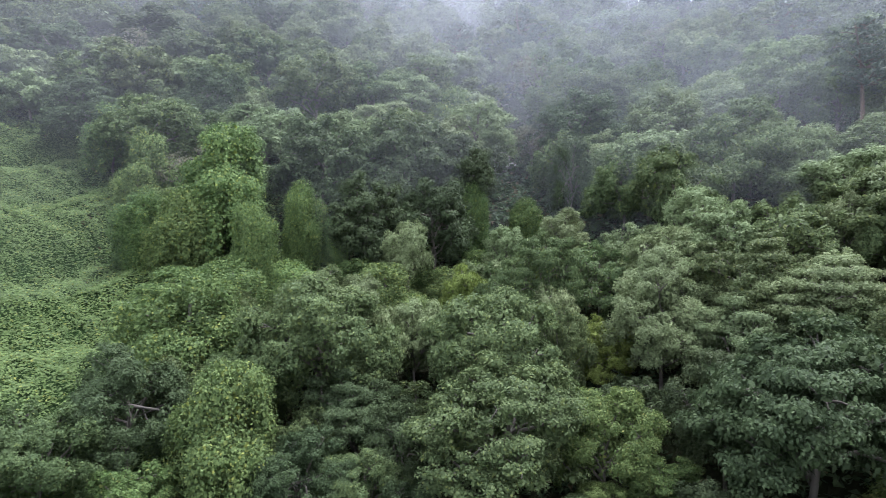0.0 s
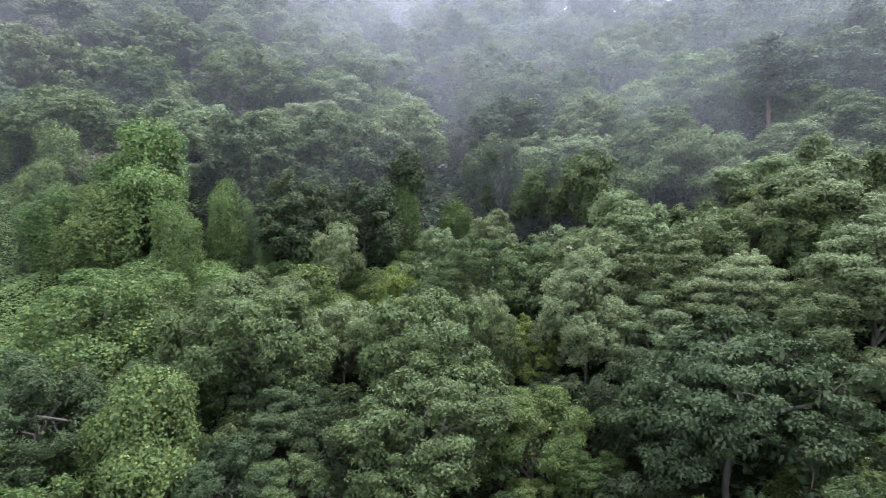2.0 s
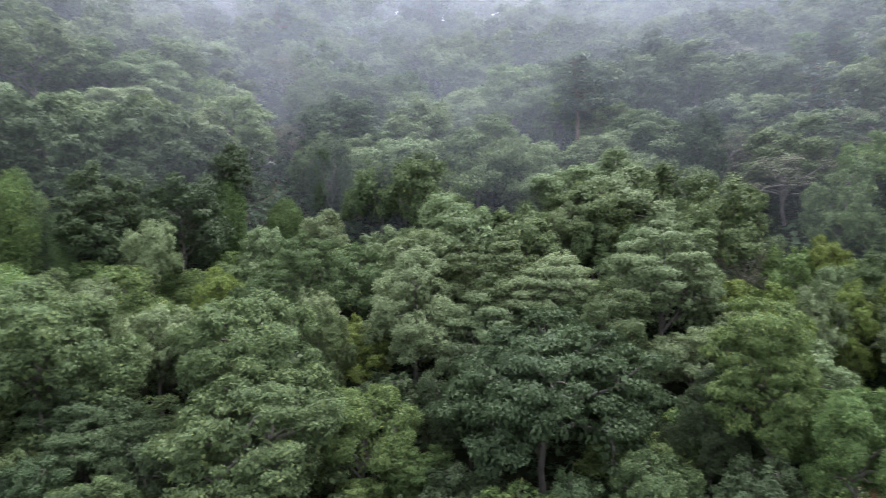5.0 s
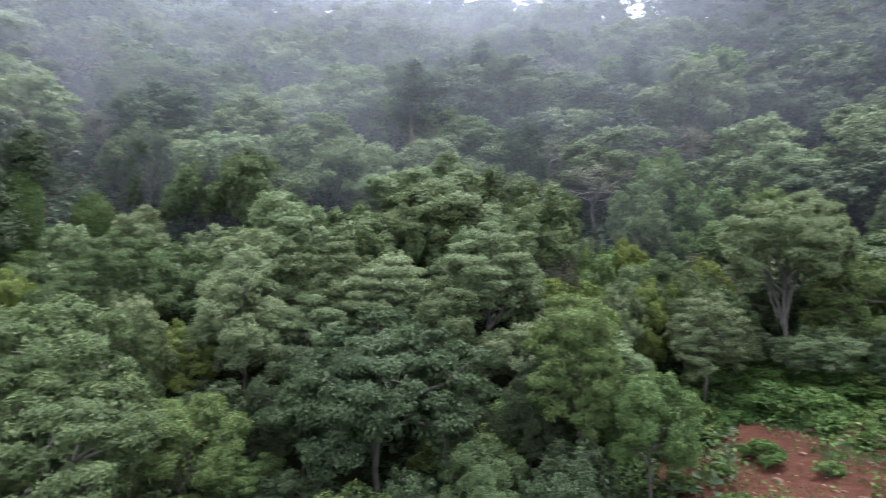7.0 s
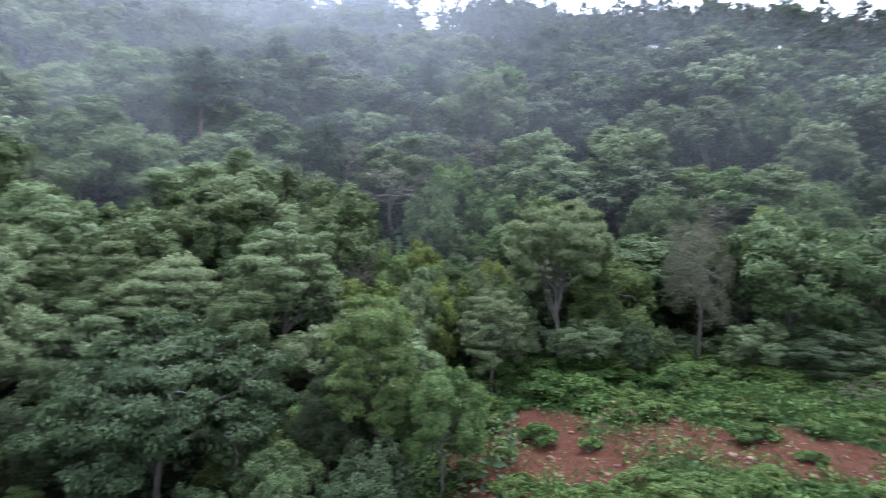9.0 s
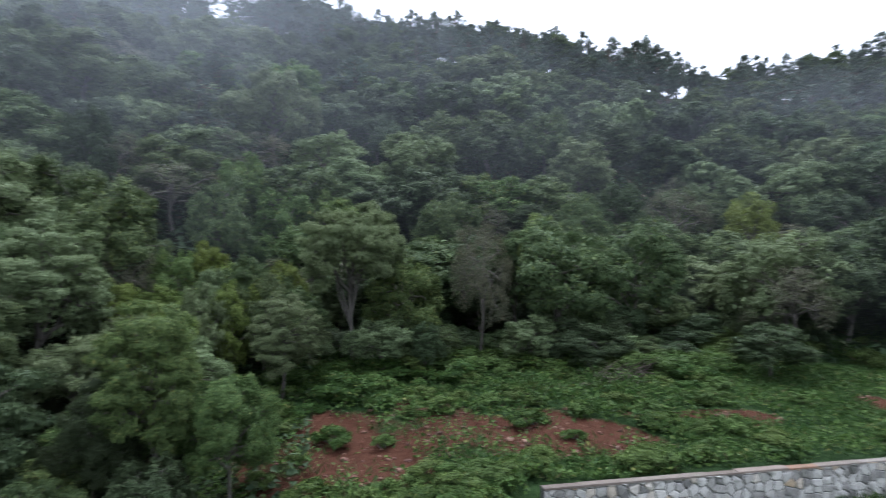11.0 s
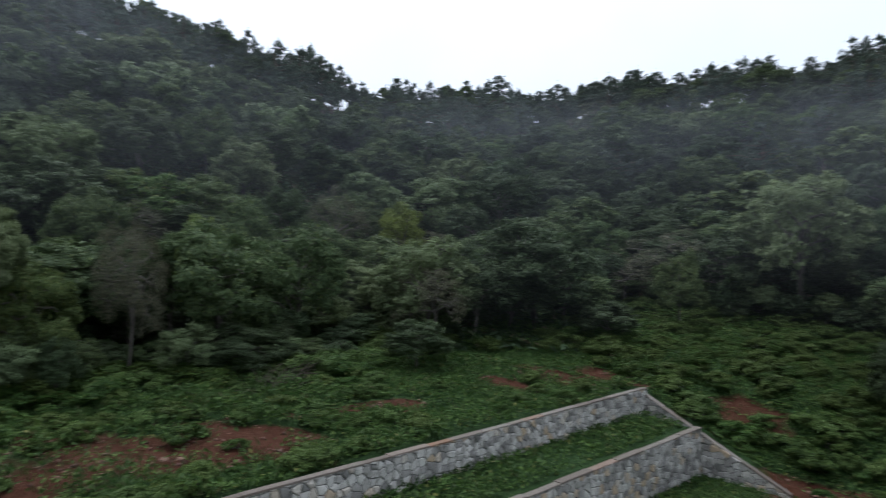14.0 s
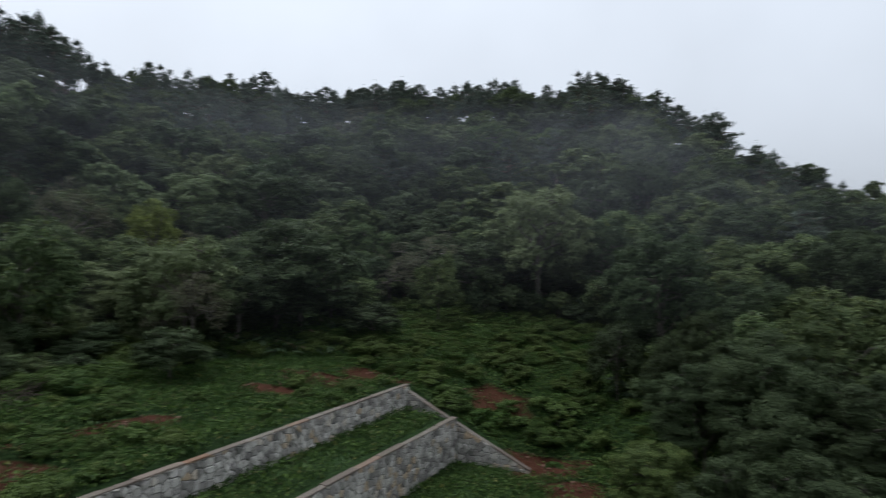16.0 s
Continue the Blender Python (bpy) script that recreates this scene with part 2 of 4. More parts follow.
def land(x, y):
    """Height of the ground."""
    x, y = np.asarray(x, float), np.asarray(y, float)
    r, az = np.hypot(x, y), np.degrees(np.arctan2(x, y))
    rn, zn, rf, zf, s, rr = (np.interp(az, LAND[:, 0], LAND[:, k]) for k in range(1, 7))
    z = np.where(r < rn, -6.5 + (zn + 6.5) * smooth(0.62, 1.0, r / rn), zn + (zf - zn) * np.clip((r - rn) / (rf - rn), 0, 1))
    up = np.clip(r - rf, 0, None)
    bend = np.where(up < 8, up * up / 16, up - 4)
    z = z + s * np.where(r < rr, bend, (rr - rf - 4) - 0.35 * (r - rr))
    z = np.where(r > rr, np.maximum(z, -6.5), z)
    wild = smooth(0, 14, up) * 1.1 + 0.22
    z = z + ripple(x, y) * wild * (1 - smooth(250, 400, r))
    # the stony gully that runs down the hill
    gully = np.exp(-(gully_off(az, r) / 3.4) ** 2) * smooth(48, 60, r) * (1 - smooth(88, 104, r))
    z = z - 3.6 * gully
    # terraces below the retaining walls
    dx, dy = x - CORNER[0], y - CORNER[1]
    u, v = dx * ALONG[0] + dy * ALONG[1], dx * ACROSS[0] + dy * ACROSS[1]
    inside = smooth(-0.6, -0.1, u) * (1 - smooth(RUN + 0.2, RUN + 2.5, u))
    bumps = 0.06 * ripple(x * 2.3, y * 2.3)
    flat = TOP - 0.06 + (MIDDLE + 0.35 - TOP) * smooth(0.1, 0.4, v) - 0.3 * np.clip((v - 0.4) / (STEP - 0.4), 0, 1)
    flat = flat + (LOW - MIDDLE) * smooth(STEP + 0.1, STEP + 0.4, v) + bumps
    shore = smooth(-5.0, -0.6, v) * (1 - smooth(11, 16, v))
    z = z + (flat - z) * inside * shore
    # beside the wing wall the bank runs down with it
    side = smooth(-7, -1.5, u) * (1 - smooth(-0.6, -0.1, u))
    bank = TOP - 0.05 + (LOW - TOP) * np.clip(v / DROP, 0, 1.02) + bumps
    return z + (bank - z) * side * smooth(-4.0, -0.6, v) * (1 - smooth(11, 16, v))


def polar(az, r):
    """A place by compass angle (degrees to the right of the first view) and distance from below the camera."""
    return r * np.sin(np.radians(az)), r * np.cos(np.radians(az))


# where plants leave the earth bare: angle, distance, reach across, reach along the line of sight
BARE = ((66, 23.4, 4.6, 4.0), (73, 24.2, 5.0, 3.6), (80, 23.6, 4.0, 1.7), (86, 24.4, 3.0, 1.1), (60, 21.5, 2.6, 2.4),
        (109.9, 33.0, 1.9, 1.1), (114.1, 35.6, 2.9, 1.3), (118.9, 38.0, 2.5, 1.0), (130.2, 38.6, 2.0, 2.2), (134.3, 33.2, 2.4, 2.1),
        (97, 28.2, 1.7, 0.8), (99.8, 28.8, 1.5, 0.7), (92.5, 27.0, 1.6, 0.8), (136.5, 30.5, 1.7, 1.5))



def bareness(x, y):
    x, y = np.asarray(x, float), np.asarray(y, float)
    r, az = np.hypot(x, y), np.degrees(np.arctan2(x, y))
    most = np.zeros_like(r)
    for a, d, across, deep in BARE:
        q = (np.radians(az - a) * d / across) ** 2 + ((r - d) / deep) ** 2
        most = np.maximum(most, np.clip(1.1 - q * 0.8 + 0.6 * ripple(x * 1.7, y * 1.7) + 0.55 * ripple(x * 4.3 + 3, y * 4.3), 0, 1))
    return most


def part(name, mesh, parent=None, label=""):
    ob = new(name, mesh)
    ob.parent = parent
    if label:
        tagged(ob, label)
    return ob


def mesh_of(name, verts, faces, *materials, slots=None, shaded=False):
    me = bpy.data.meshes.new(name)
    verts = np.asarray(verts, np.float32)
    if isinstance(faces, np.ndarray):
        k = faces.shape[1]
        me.vertices.add(len(verts))
        me.vertices.foreach_set("co", verts.ravel())
        me.loops.add(faces.size)
        me.loops.foreach_set("vertex_index", faces.astype(np.int32).ravel())
        me.polygons.add(len(faces))
        me.polygons.foreach_set("loop_start", np.arange(0, faces.size, k, dtype=np.int32))
        me.polygons.foreach_set("loop_total", np.full(len(faces), k, np.int32))
    else:
        me.from_pydata(verts.tolist(), [], faces)
    for m in materials:
        me.materials.append(m)
    if slots is not None:
        me.polygons.foreach_set("material_index", np.asarray(slots, np.int32))
    me.polygons.foreach_set("use_smooth", np.full(len(me.polygons), shaded))
    me.update(calc_edges=True)
    me.validate()
    return me


def build_ground():
    rings = np.concatenate([np.linspace(0, 14, 10), np.arange(14.4, 46, 0.4), np.arange(46, 125, 1.1), np.geomspace(126, 4500, 24)])
    turns = np.radians(np.arange(0, 360, 0.75))
    rr, aa = np.meshgrid(rings, turns, indexing="ij")
    x, y = rr * np.sin(aa), rr * np.cos(aa)
    z = land(x, y)
    n, k = rr.shape
    i, j = np.meshgrid(np.arange(n - 1), np.arange(k), indexing="ij")
    j2 = (j + 1) % k
    faces = np.stack([i * k + j, i * k + j2, (i + 1) * k + j2, (i + 1) * k + j], -1).reshape(-1, 4)
    me = mesh_of("ground", np.stack([x, y, z], -1).reshape(-1, 3), faces, EARTH, shaded=True)
    at = me.attributes.new("bare", "FLOAT", "POINT")
    at.data.foreach_set("value", bareness(x, y).astype(np.float32).ravel())
    az = np.degrees(np.arctan2(x, y))
    open_ground = (1 - smooth(-24, -16, az)) * smooth(-60, -50, az) * (1 - smooth(62, 74, rr))
    open_ground = np.maximum(open_ground, smooth(52, 58, az) * (1 - smooth(158, 166, az)) * (1 - smooth(0, 4, rr - np.interp(az, (50, 95, 105, 118, 140, 150), (33, 40, 48, 60, 60, 45)))))
    open_ground = np.maximum(open_ground, np.maximum(1 - smooth(11, 16, rr), np.maximum(smooth(160, 166, az), 1 - smooth(-60, -50, az))))
    at = me.attributes.new("lush", "FLOAT", "POINT")
    at.data.foreach_set("value", open_ground.astype(np.float32).ravel())
    return tagged(new("ground", me), "sloping forest floor of leaf litter with bare red earth", "ground", kind="structure")


build_ground()


# ---- foliage ----
def unit(v):
    return v / np.maximum(np.linalg.norm(v, axis=-1, keepdims=True), 1e-9)


def leaves(rng, p, n, size, droop=0.35, slim=0.56):
    """One folded, pointed leaf or spray at each place p, facing n."""
    k = len(p)
    t = unit(np.cross(n, rng.normal(size=(k, 3))) + np.array((0, 0, -droop)) + 0.25 * n)
    s = unit(np.cross(n, t))
    L = (size * rng.uniform(0.65, 1.3, k))[:, None]
    base, tip = p - 0.35 * L * t, p + 0.65 * L * t
    fold = n * L * 0.12
    left, right = p + s * L * slim * 0.5 + fold, p - s * L * slim * 0.5 + fold
    v = np.stack([base, left, tip, right], 1).reshape(-1, 3)
    return v, np.arange(4 * k).reshape(-1, 4)


def knob():
    """A rounded block of quads."""
    v, f, seen = [], [], {}
    for axis in range(3):
        for sign in (-1, 1):
            for i in range(2):
                for j in range(2):
                    ring = []
                    for a, b in ((i, j), (i + 1, j), (i + 1, j + 1), (i, j + 1)):
                        q = [0.0, 0.0, 0.0]
                        q[axis], q[(axis + 1) % 3], q[(axis + 2) % 3] = sign, (a - 1) * sign, b - 1
                        q = tuple(q)
                        if q not in seen:
                            seen[q] = len(v)
                            v.append(q)
                        ring.append(seen[q])
                    f.append(ring)
    return unit(np.array(v, float)), np.array(f)


KNOB = knob()


def lump(rng, centre, radii, shape=KNOB):
    """A knobbly mass of inner twigs and leaves that fills a clump."""
    v = shape[0] * (1 + rng.uniform(-0.25, 0.2, (len(shape[0]), 1)))
    return v * np.asarray(radii) + centre, shape[1]


def tube(points, radii, sides=6):
    """A tapered, bent limb."""
    points, radii = np.asarray(points, float), np.asarray(radii, float)
    v, f = [], []
    for i, (p, r) in enumerate(zip(points, radii)):
        d = unit(points[min(i + 1, len(points) - 1)] - points[max(i - 1, 0)])
        a = unit(np.cross(d, (0.31, 0.95, 0.05)))
        b = np.cross(d, a)
        ang = np.arange(sides) * 2 * np.pi / sides
        v.append(p + r * (np.cos(ang)[:, None] * a + np.sin(ang)[:, None] * b))
    for i in range(len(points) - 1):
        for j in range(sides):
            k = (j + 1) % sides
            f.append((i * sides + j, i * sides + k, (i + 1) * sides + k, (i + 1) * sides + j))
    return np.concatenate(v), np.array(f)


def join(pieces):
    v, f, at = [], [], 0
    for pv, pf in pieces:
        v.append(pv)
        f.append(np.asarray(pf) + at)
        at += len(pv)
    return np.concatenate(v), np.concatenate(f)


def limb_path(rng, a, b, bend=0.15, n=4):
    a, b = np.asarray(a, float), np.asarray(b, float)
    s = np.linspace(0, 1, n)[:, None]
    p = a + (b - a) * s
    p[1:-1] += rng.normal(size=(n - 2, 3)) * bend * np.linalg.norm(b - a) * 0.3
    p[:, 2] += np.sin(s[:, 0] * np.pi) * bend * np.linalg.norm(b - a) * 0.5
    return p


def finish_tree(kind, rng, clumps, leaf_count, size, leaf, wood, bark, droop, facing, core=0.7, slim=0.56, spread=0.5, hearts=(), shell=(0.6, 1.16)):
    """Crown and trunk meshes from clumps (centre, radii), the lobes that they sit on (hearts) and limbs (path, radii)."""
    c = np.array([q[0] for q in clumps])
    rad = np.array([q[1] for q in clumps])
    weight = rad[:, 0] * rad[:, 1]
    pick = rng.choice(len(c), leaf_count, p=weight / weight.sum())
    outward = unit((c - c.mean(0)) * np.array((1, 1, 0.6)))[pick]
    d = unit(rng.normal(size=(leaf_count, 3)) + 0.6 * outward + np.array((0, 0, 0.45)))
    p = c[pick] + d * rad[pick] * rng.uniform(*shell, (leaf_count, 1))
    n = unit(0.55 * d + 0.45 * outward + facing + spread * rng.normal(size=(leaf_count, 3)))
    pieces = [leaves(rng, p, n, size, droop, slim)]
    if core:
        # older, larger sprays that fill the inside of the clumps and lobes
        inner = np.array([q[0] for q in clumps] + [q[0] for q in hearts])
        reach = np.array([q[1] for q in clumps] + [q[1] for q in hearts]) * core
        weight = reach[:, 0] * reach[:, 1]
        count = leaf_count // 3
        pick = rng.choice(len(inner), count, p=weight / weight.sum())
        d = unit(rng.normal(size=(count, 3)))
        pieces.append(leaves(rng, inner[pick] + d * reach[pick] * rng.uniform(0.3, 1.0, (count, 1)), unit(d + 0.5 * rng.normal(size=(count, 3)) + facing * 0.5), size * 2.1, droop, max(slim, 0.5)))
        if leaf_count < 5000:
            pieces += [lump(rng, a - np.array((0, 0, 0.25 * b[2])), np.asarray(b) * 0.5) for a, b in hearts]
    verts, faces = join(pieces)
    me = mesh_of(kind + "_crown", verts, faces, leaf, shaded=True)
    wv, wf = join([tube(a, b) for a, b in wood])
    return me, mesh_of(kind + "_trunk", wv, wf, bark, shaded=True)


# for each distance: lobes, clumps on a lobe, leaves, leaf length
DETAIL = {"near": (15, 16, 28000, 0.018), "mid": (13, 12, 9600, 0.025), "far": (11, 8, 3400, 0.042)}


def broad_tree(seed, leaf, detail, wide=0.5, low=0.3, flat=0.62, airy=1.0, layered=False):
    """A deciduous tree one metre high in its own measure: bent trunk, limbs that each carry a lobe of the crown, and on every lobe leaf clumps that overlap like shingles, with dark gaps between the lobes."""
    rng = np.random.default_rng(seed)
    lobes, each, leaf_count, size = DETAIL[detail]
    trunk_top = np.array((rng.normal() * 0.03, rng.normal() * 0.03, 0.62))
    wood = [(limb_path(rng, (0, 0, -0.12), trunk_top, 0.08, 5), np.linspace(0.024, 0.013, 5))]
    clumps, hearts = [], []
    middle, tall_half = (low + 0.98) / 2, (0.98 - low) / 2
    for k in range(lobes):
        up = 0.97 - 1.5 * (k + 0.5) / lobes
        turn = k * 2.39996 + rng.normal() * 0.35
        level = math.sqrt(1 - up * up)
        away = rng.uniform(0.52, 0.78)
        side = np.array((math.cos(turn) * level, math.sin(turn) * level, up))
        rl = wide * rng.uniform(0.3, 0.46)
        lobe = np.array((0, 0, middle)) + side * np.array((wide, wide, tall_half)) * away
        lobe[2] = min(lobe[2], 0.97 - rl * 0.62)
        wood.append((limb_path(rng, trunk_top * np.array((1, 1, rng.uniform(0.45, 1.0))), lobe, 0.2, 4), np.linspace(0.012, 0.006, 4)))
        if airy > 0.6:
            hearts.append((lobe, np.array((rl * 0.95, rl * 0.95, rl * 0.7))))
        for i in range(each):
            d = unit(rng.normal(size=3) * np.array((1, 1, 0.8)) + side * np.array((0.9, 0.9, 0.4)) + np.array((0, 0, 0.32)))
            c = lobe + d * rl * np.array((0.86, 0.86, 0.66)) * rng.uniform(0.8, 1.1)
            if layered:
                c[2] = round(c[2] / 0.075) * 0.075 + rng.normal() * 0.014
            c[2] = min(c[2], 0.97)
            r = rl * rng.uniform(0.24, 0.42) * (1.15 if detail == "far" else 1.0)
            clumps.append((c, (r * rng.uniform(0.85, 1.3), r * rng.uniform(0.85, 1.3), r * (0.42 if layered else flat) * rng.uniform(0.8, 1.2))))
            if i % 3 == 0 and detail != "far":
                wood.append((limb_path(rng, lobe, c, 0.15, 3), np.array((0.006, 0.004, 0.002))))
    if airy > 0.6:
        hearts.append((np.array((0, 0, middle)), np.array((wide * 0.6, wide * 0.6, tall_half * 0.7))))
    return finish_tree("broadleaf", rng, clumps, int(leaf_count * airy), size, leaf, wood, BARK, 0.3, np.array((0, 0, 0.55)), 0.8 if airy > 0.6 else 0.0, 0.56, 0.48, hearts, (0.6, 1.2) if airy > 0.6 else (0.5, 1.3))


def pine_tree(seed, leaf, detail, bare=0.35):
    """A pine one metre high: straight trunk, whorls of level boughs with needle tufts, a ragged top."""
    rng = np.random.default_rng(seed)
    leaf_count, size = {"near": (6500, 0.036), "mid": (5000, 0.042), "far": (2900, 0.054)}[detail]
    clumps = []
    wood = [(limb_path(rng, (0, 0, -0.12), (rng.normal() * 0.04, rng.normal() * 0.04, 0.97), 0.04, 6), np.linspace(0.022, 0.004, 6))]
    tiers = 11
    for i in range(tiers):
        s = i / (tiers - 1)
        z = bare + (0.95 - bare) * s + rng.normal() * 0.012
        reach = (0.29 * (1 - s * s) ** 0.6 + 0.04) * rng.uniform(0.6, 1.25)
        boughs = 6 if i < 6 else 4
        for j in range(boughs):
            if rng.random() < 0.3:
                continue
            turn = j * 2 * np.pi / boughs + i * 1.1 + rng.normal() * 0.35
            far = reach * rng.uniform(0.55, 1.15)
            tip = np.array((math.cos(turn) * far, math.sin(turn) * far, z + far * rng.uniform(-0.05, 0.3)))
            wood.append((limb_path(rng, (0, 0, z), tip, 0.1, 3), np.array((0.006, 0.004, 0.002))))
            r = rng.uniform(0.03, 0.058) * (1.15 - 0.55 * s)
            for step, grow in ((1.05, 0.7), (0.8, 1.0), (0.55, 1.1), (0.3, 1.0)):
                c = tip * np.array((step, step, 1)) + rng.normal(size=3) * 0.02
                c[2] = z + (tip[2] - z) * step + rng.normal() * 0.012
                clumps.append((c, (r * grow, r * grow, r * grow * rng.uniform(0.4, 0.7))))
    clumps += [(np.array((0, 0, 0.93)), (0.024, 0.024, 0.05)), (np.array((0, 0, 1.0)), (0.01, 0.01, 0.07))]
    return finish_tree("pine", rng, clumps, leaf_count, size, leaf, wood, PINE_BARK, -0.5, np.array((0, 0, 0.3)), 0.0, 0.2, 0.8, shell=(0.3, 1.3))


def draped_tree(seed, leaf, detail, domes=5, wide=0.5):
    """A tree smothered in climbing vines: leafy domes at several heights, and from their rims curtains that hang down in uneven columns, with dark hollows between."""
    rng = np.random.default_rng(seed)
    leaf_count, size = {"near": (26000, 0.018), "mid": (12000, 0.025), "far": (3000, 0.055)}[detail]
    clumps, hearts, wood = [], [], [(limb_path(rng, (0, 0, -0.12), (0, 0, 0.8), 0.06, 5), np.linspace(0.025, 0.01, 5))]
    for k in range(domes + 1):
        turn = k * 2.39996 + rng.normal() * 0.4
        far = wide * (0.12 if k == 0 else rng.uniform(0.4, 0.68))
        top = 0.95 if k == 0 else rng.uniform(0.45, 0.86)
        rd = wide * rng.uniform(0.36, 0.5)
        dome = np.array((math.cos(turn) * far, math.sin(turn) * far, top - rd * 0.5))
        wood.append((limb_path(rng, (0, 0, 0.35), dome, 0.2, 4), np.linspace(0.012, 0.006, 4)))
        hearts.append((dome - np.array((0, 0, rd * 0.1)), np.array((rd * 0.9, rd * 0.9, rd * 0.45))))
        hearts.append((dome * np.array((1, 1, 0.5)), np.array((rd * 0.75, rd * 0.75, dome[2] * 0.55))))
        for i in range(15):
            up = 1 - 0.95 * (i + 0.5) / 15
            a = i * 2.39996 + k
            level = math.sqrt(1 - up * up)
            c = dome + np.array((math.cos(a) * level, math.sin(a) * level, up * 0.55)) * rd * rng.uniform(0.8, 1.0)
            r = rd * rng.uniform(0.28, 0.42)
            clumps.append((c, (r, r, r * rng.uniform(0.5, 0.8))))
        for i in range(9):
            a = turn + (i - 4) * 0.62 + rng.normal() * 0.15
            rim = dome + np.array((math.cos(a), math.sin(a), 0)) * rd * rng.uniform(0.75, 1.0)
            hang = rim[2] * rng.choice((0.35, 0.6, 1.0, 1.0))
            r = wide * rng.uniform(0.13, 0.24)
            for z in np.arange(rim[2], rim[2] - hang, -0.07):
                c = np.array((rim[0] + rng.normal() * 0.008, rim[1] + rng.normal() * 0.008, z))
                clumps.append((c, (r * rng.uniform(0.8, 1.15), r * rng.uniform(0.8, 1.15), 0.06)))
    return finish_tree("draped", rng, clumps, leaf_count, size, leaf, wood, BARK, 0.8, np.array((0, 0, 0.4)), 0.8, 0.8, 0.4, hearts, (0.75, 1.2))


def shrub_meshes(seed, leaf, leaf_count=1900, size=0.095):
    """A low, ragged bush one metre high."""
    rng = np.random.default_rng(seed)
    clumps, wood = [], []
    for i in range(13):
        turn, far = i * 2.4 + rng.normal() * 0.5, 0.62 * math.sqrt((i + 0.4) / 13) * rng.uniform(0.7, 1.2)
        c = np.array((math.cos(turn) * far, math.sin(turn) * far, rng.uniform(0.15, 0.75) * (1 - 0.5 * far)))
        r = rng.uniform(0.13, 0.26)
        clumps.append((c, (r * rng.uniform(0.8, 1.4), r * rng.uniform(0.8, 1.4), r * 0.8)))
        wood.append((limb_path(rng, (0, 0, -0.1), c, 0.2), np.linspace(0.02, 0.006, 4)))
    return finish_tree("shrub", rng, clumps, leaf_count, size, leaf, wood, BARK, 0.3, np.array((0, 0, 0.5)), 0.6, 0.45, 0.6)


TREES = {}
LABELS = {
    "oak": ("mid-green broadleaf tree with a rounded, clumped crown", "tree"),
    "dark": ("dark green broadleaf tree with a dense, shaded crown", "tree"),
    "pale": ("pale grey-green broadleaf tree with a layered crown", "tree"),
    "fresh": ("bright green young tree with fresh light leaves", "tree"),
    "yellow": ("broadleaf tree turning yellow-green at the top", "tree"),
    "brown": ("withered tree with thin brown foliage", "tree"),
    "pine": ("dark green pine with level boughs on the hillside", "pine"),
    "vine": ("tree smothered by hanging curtains of green vines", "tree"),
    "shrub": ("low leafy green shrub growing on the bank", "shrub"),
}


def prototype(kind, detail, variant):
    """Crown and trunk meshes of a kind, built once."""
    key = kind, detail, variant
    if key not in TREES:
        seed = sum(map(ord, kind + detail)) * 7 + variant
        leaf = LEAF.get(kind, LEAF["weed"])
        if kind == "pine":
            TREES[key] = pine_tree(seed, leaf, detail, 0.3 + 0.1 * variant)
        elif kind == "vine":
            TREES[key] = draped_tree(seed, leaf, detail, 3 + 2 * variant)
        elif kind == "shrub":
            TREES[key] = shrub_meshes(seed, (LEAF["weed"], LEAF["herb"], LEAF["herb"])[variant % 3])
        else:
            TREES[key] = broad_tree(seed, leaf, detail, layered=detail == "near" and (kind in ("pale", "fresh", "dark") and variant != 1 or kind == "oak" and variant == 2),
                                    low=(0.1, 0.04, 0.16, 0.44)[variant], airy=0.42 if kind == "brown" else 1.0)
    return TREES[key]


def plant(kind, x, y, height, width, detail="mid", variant=0, turn=0.0, label="", group=""):
    """Sets a tree or shrub on the ground: a thing with a trunk and a crown."""
    crown, trunk = prototype(kind, detail, variant)
    natural = {"pine": 0.56, "shrub": 1.3}.get(kind, 1.12)
    name = {"pine": "pine_tree", "shrub": "shrub", "vine": "vine_covered_tree", "oak": "oak_tree", "dark": "alder_tree", "pale": "chestnut_tree",
            "fresh": "acacia_tree", "yellow": "yellowing_tree", "brown": "withered_tree"}[kind]
    if group == "undergrowth of the wood":
        name = "sapling"
    thing = new(name)
    thing.empty_display_size = 0.3
    side = width / natural
    thing.matrix_world = Matrix.LocRotScale((x, y, float(land(x, y)) - 0.02 * height), Euler((0, 0, turn)), (side, side, height))
    part("trunk" if kind != "shrub" else "stem", trunk, thing)
    part("crown", crown, thing)
    words, category = LABELS[kind]
    if name == "sapling":
        words, category = words.replace("tree", "sapling") + " in the undergrowth", "sapling"
    return tagged(thing, label or words, category, group)


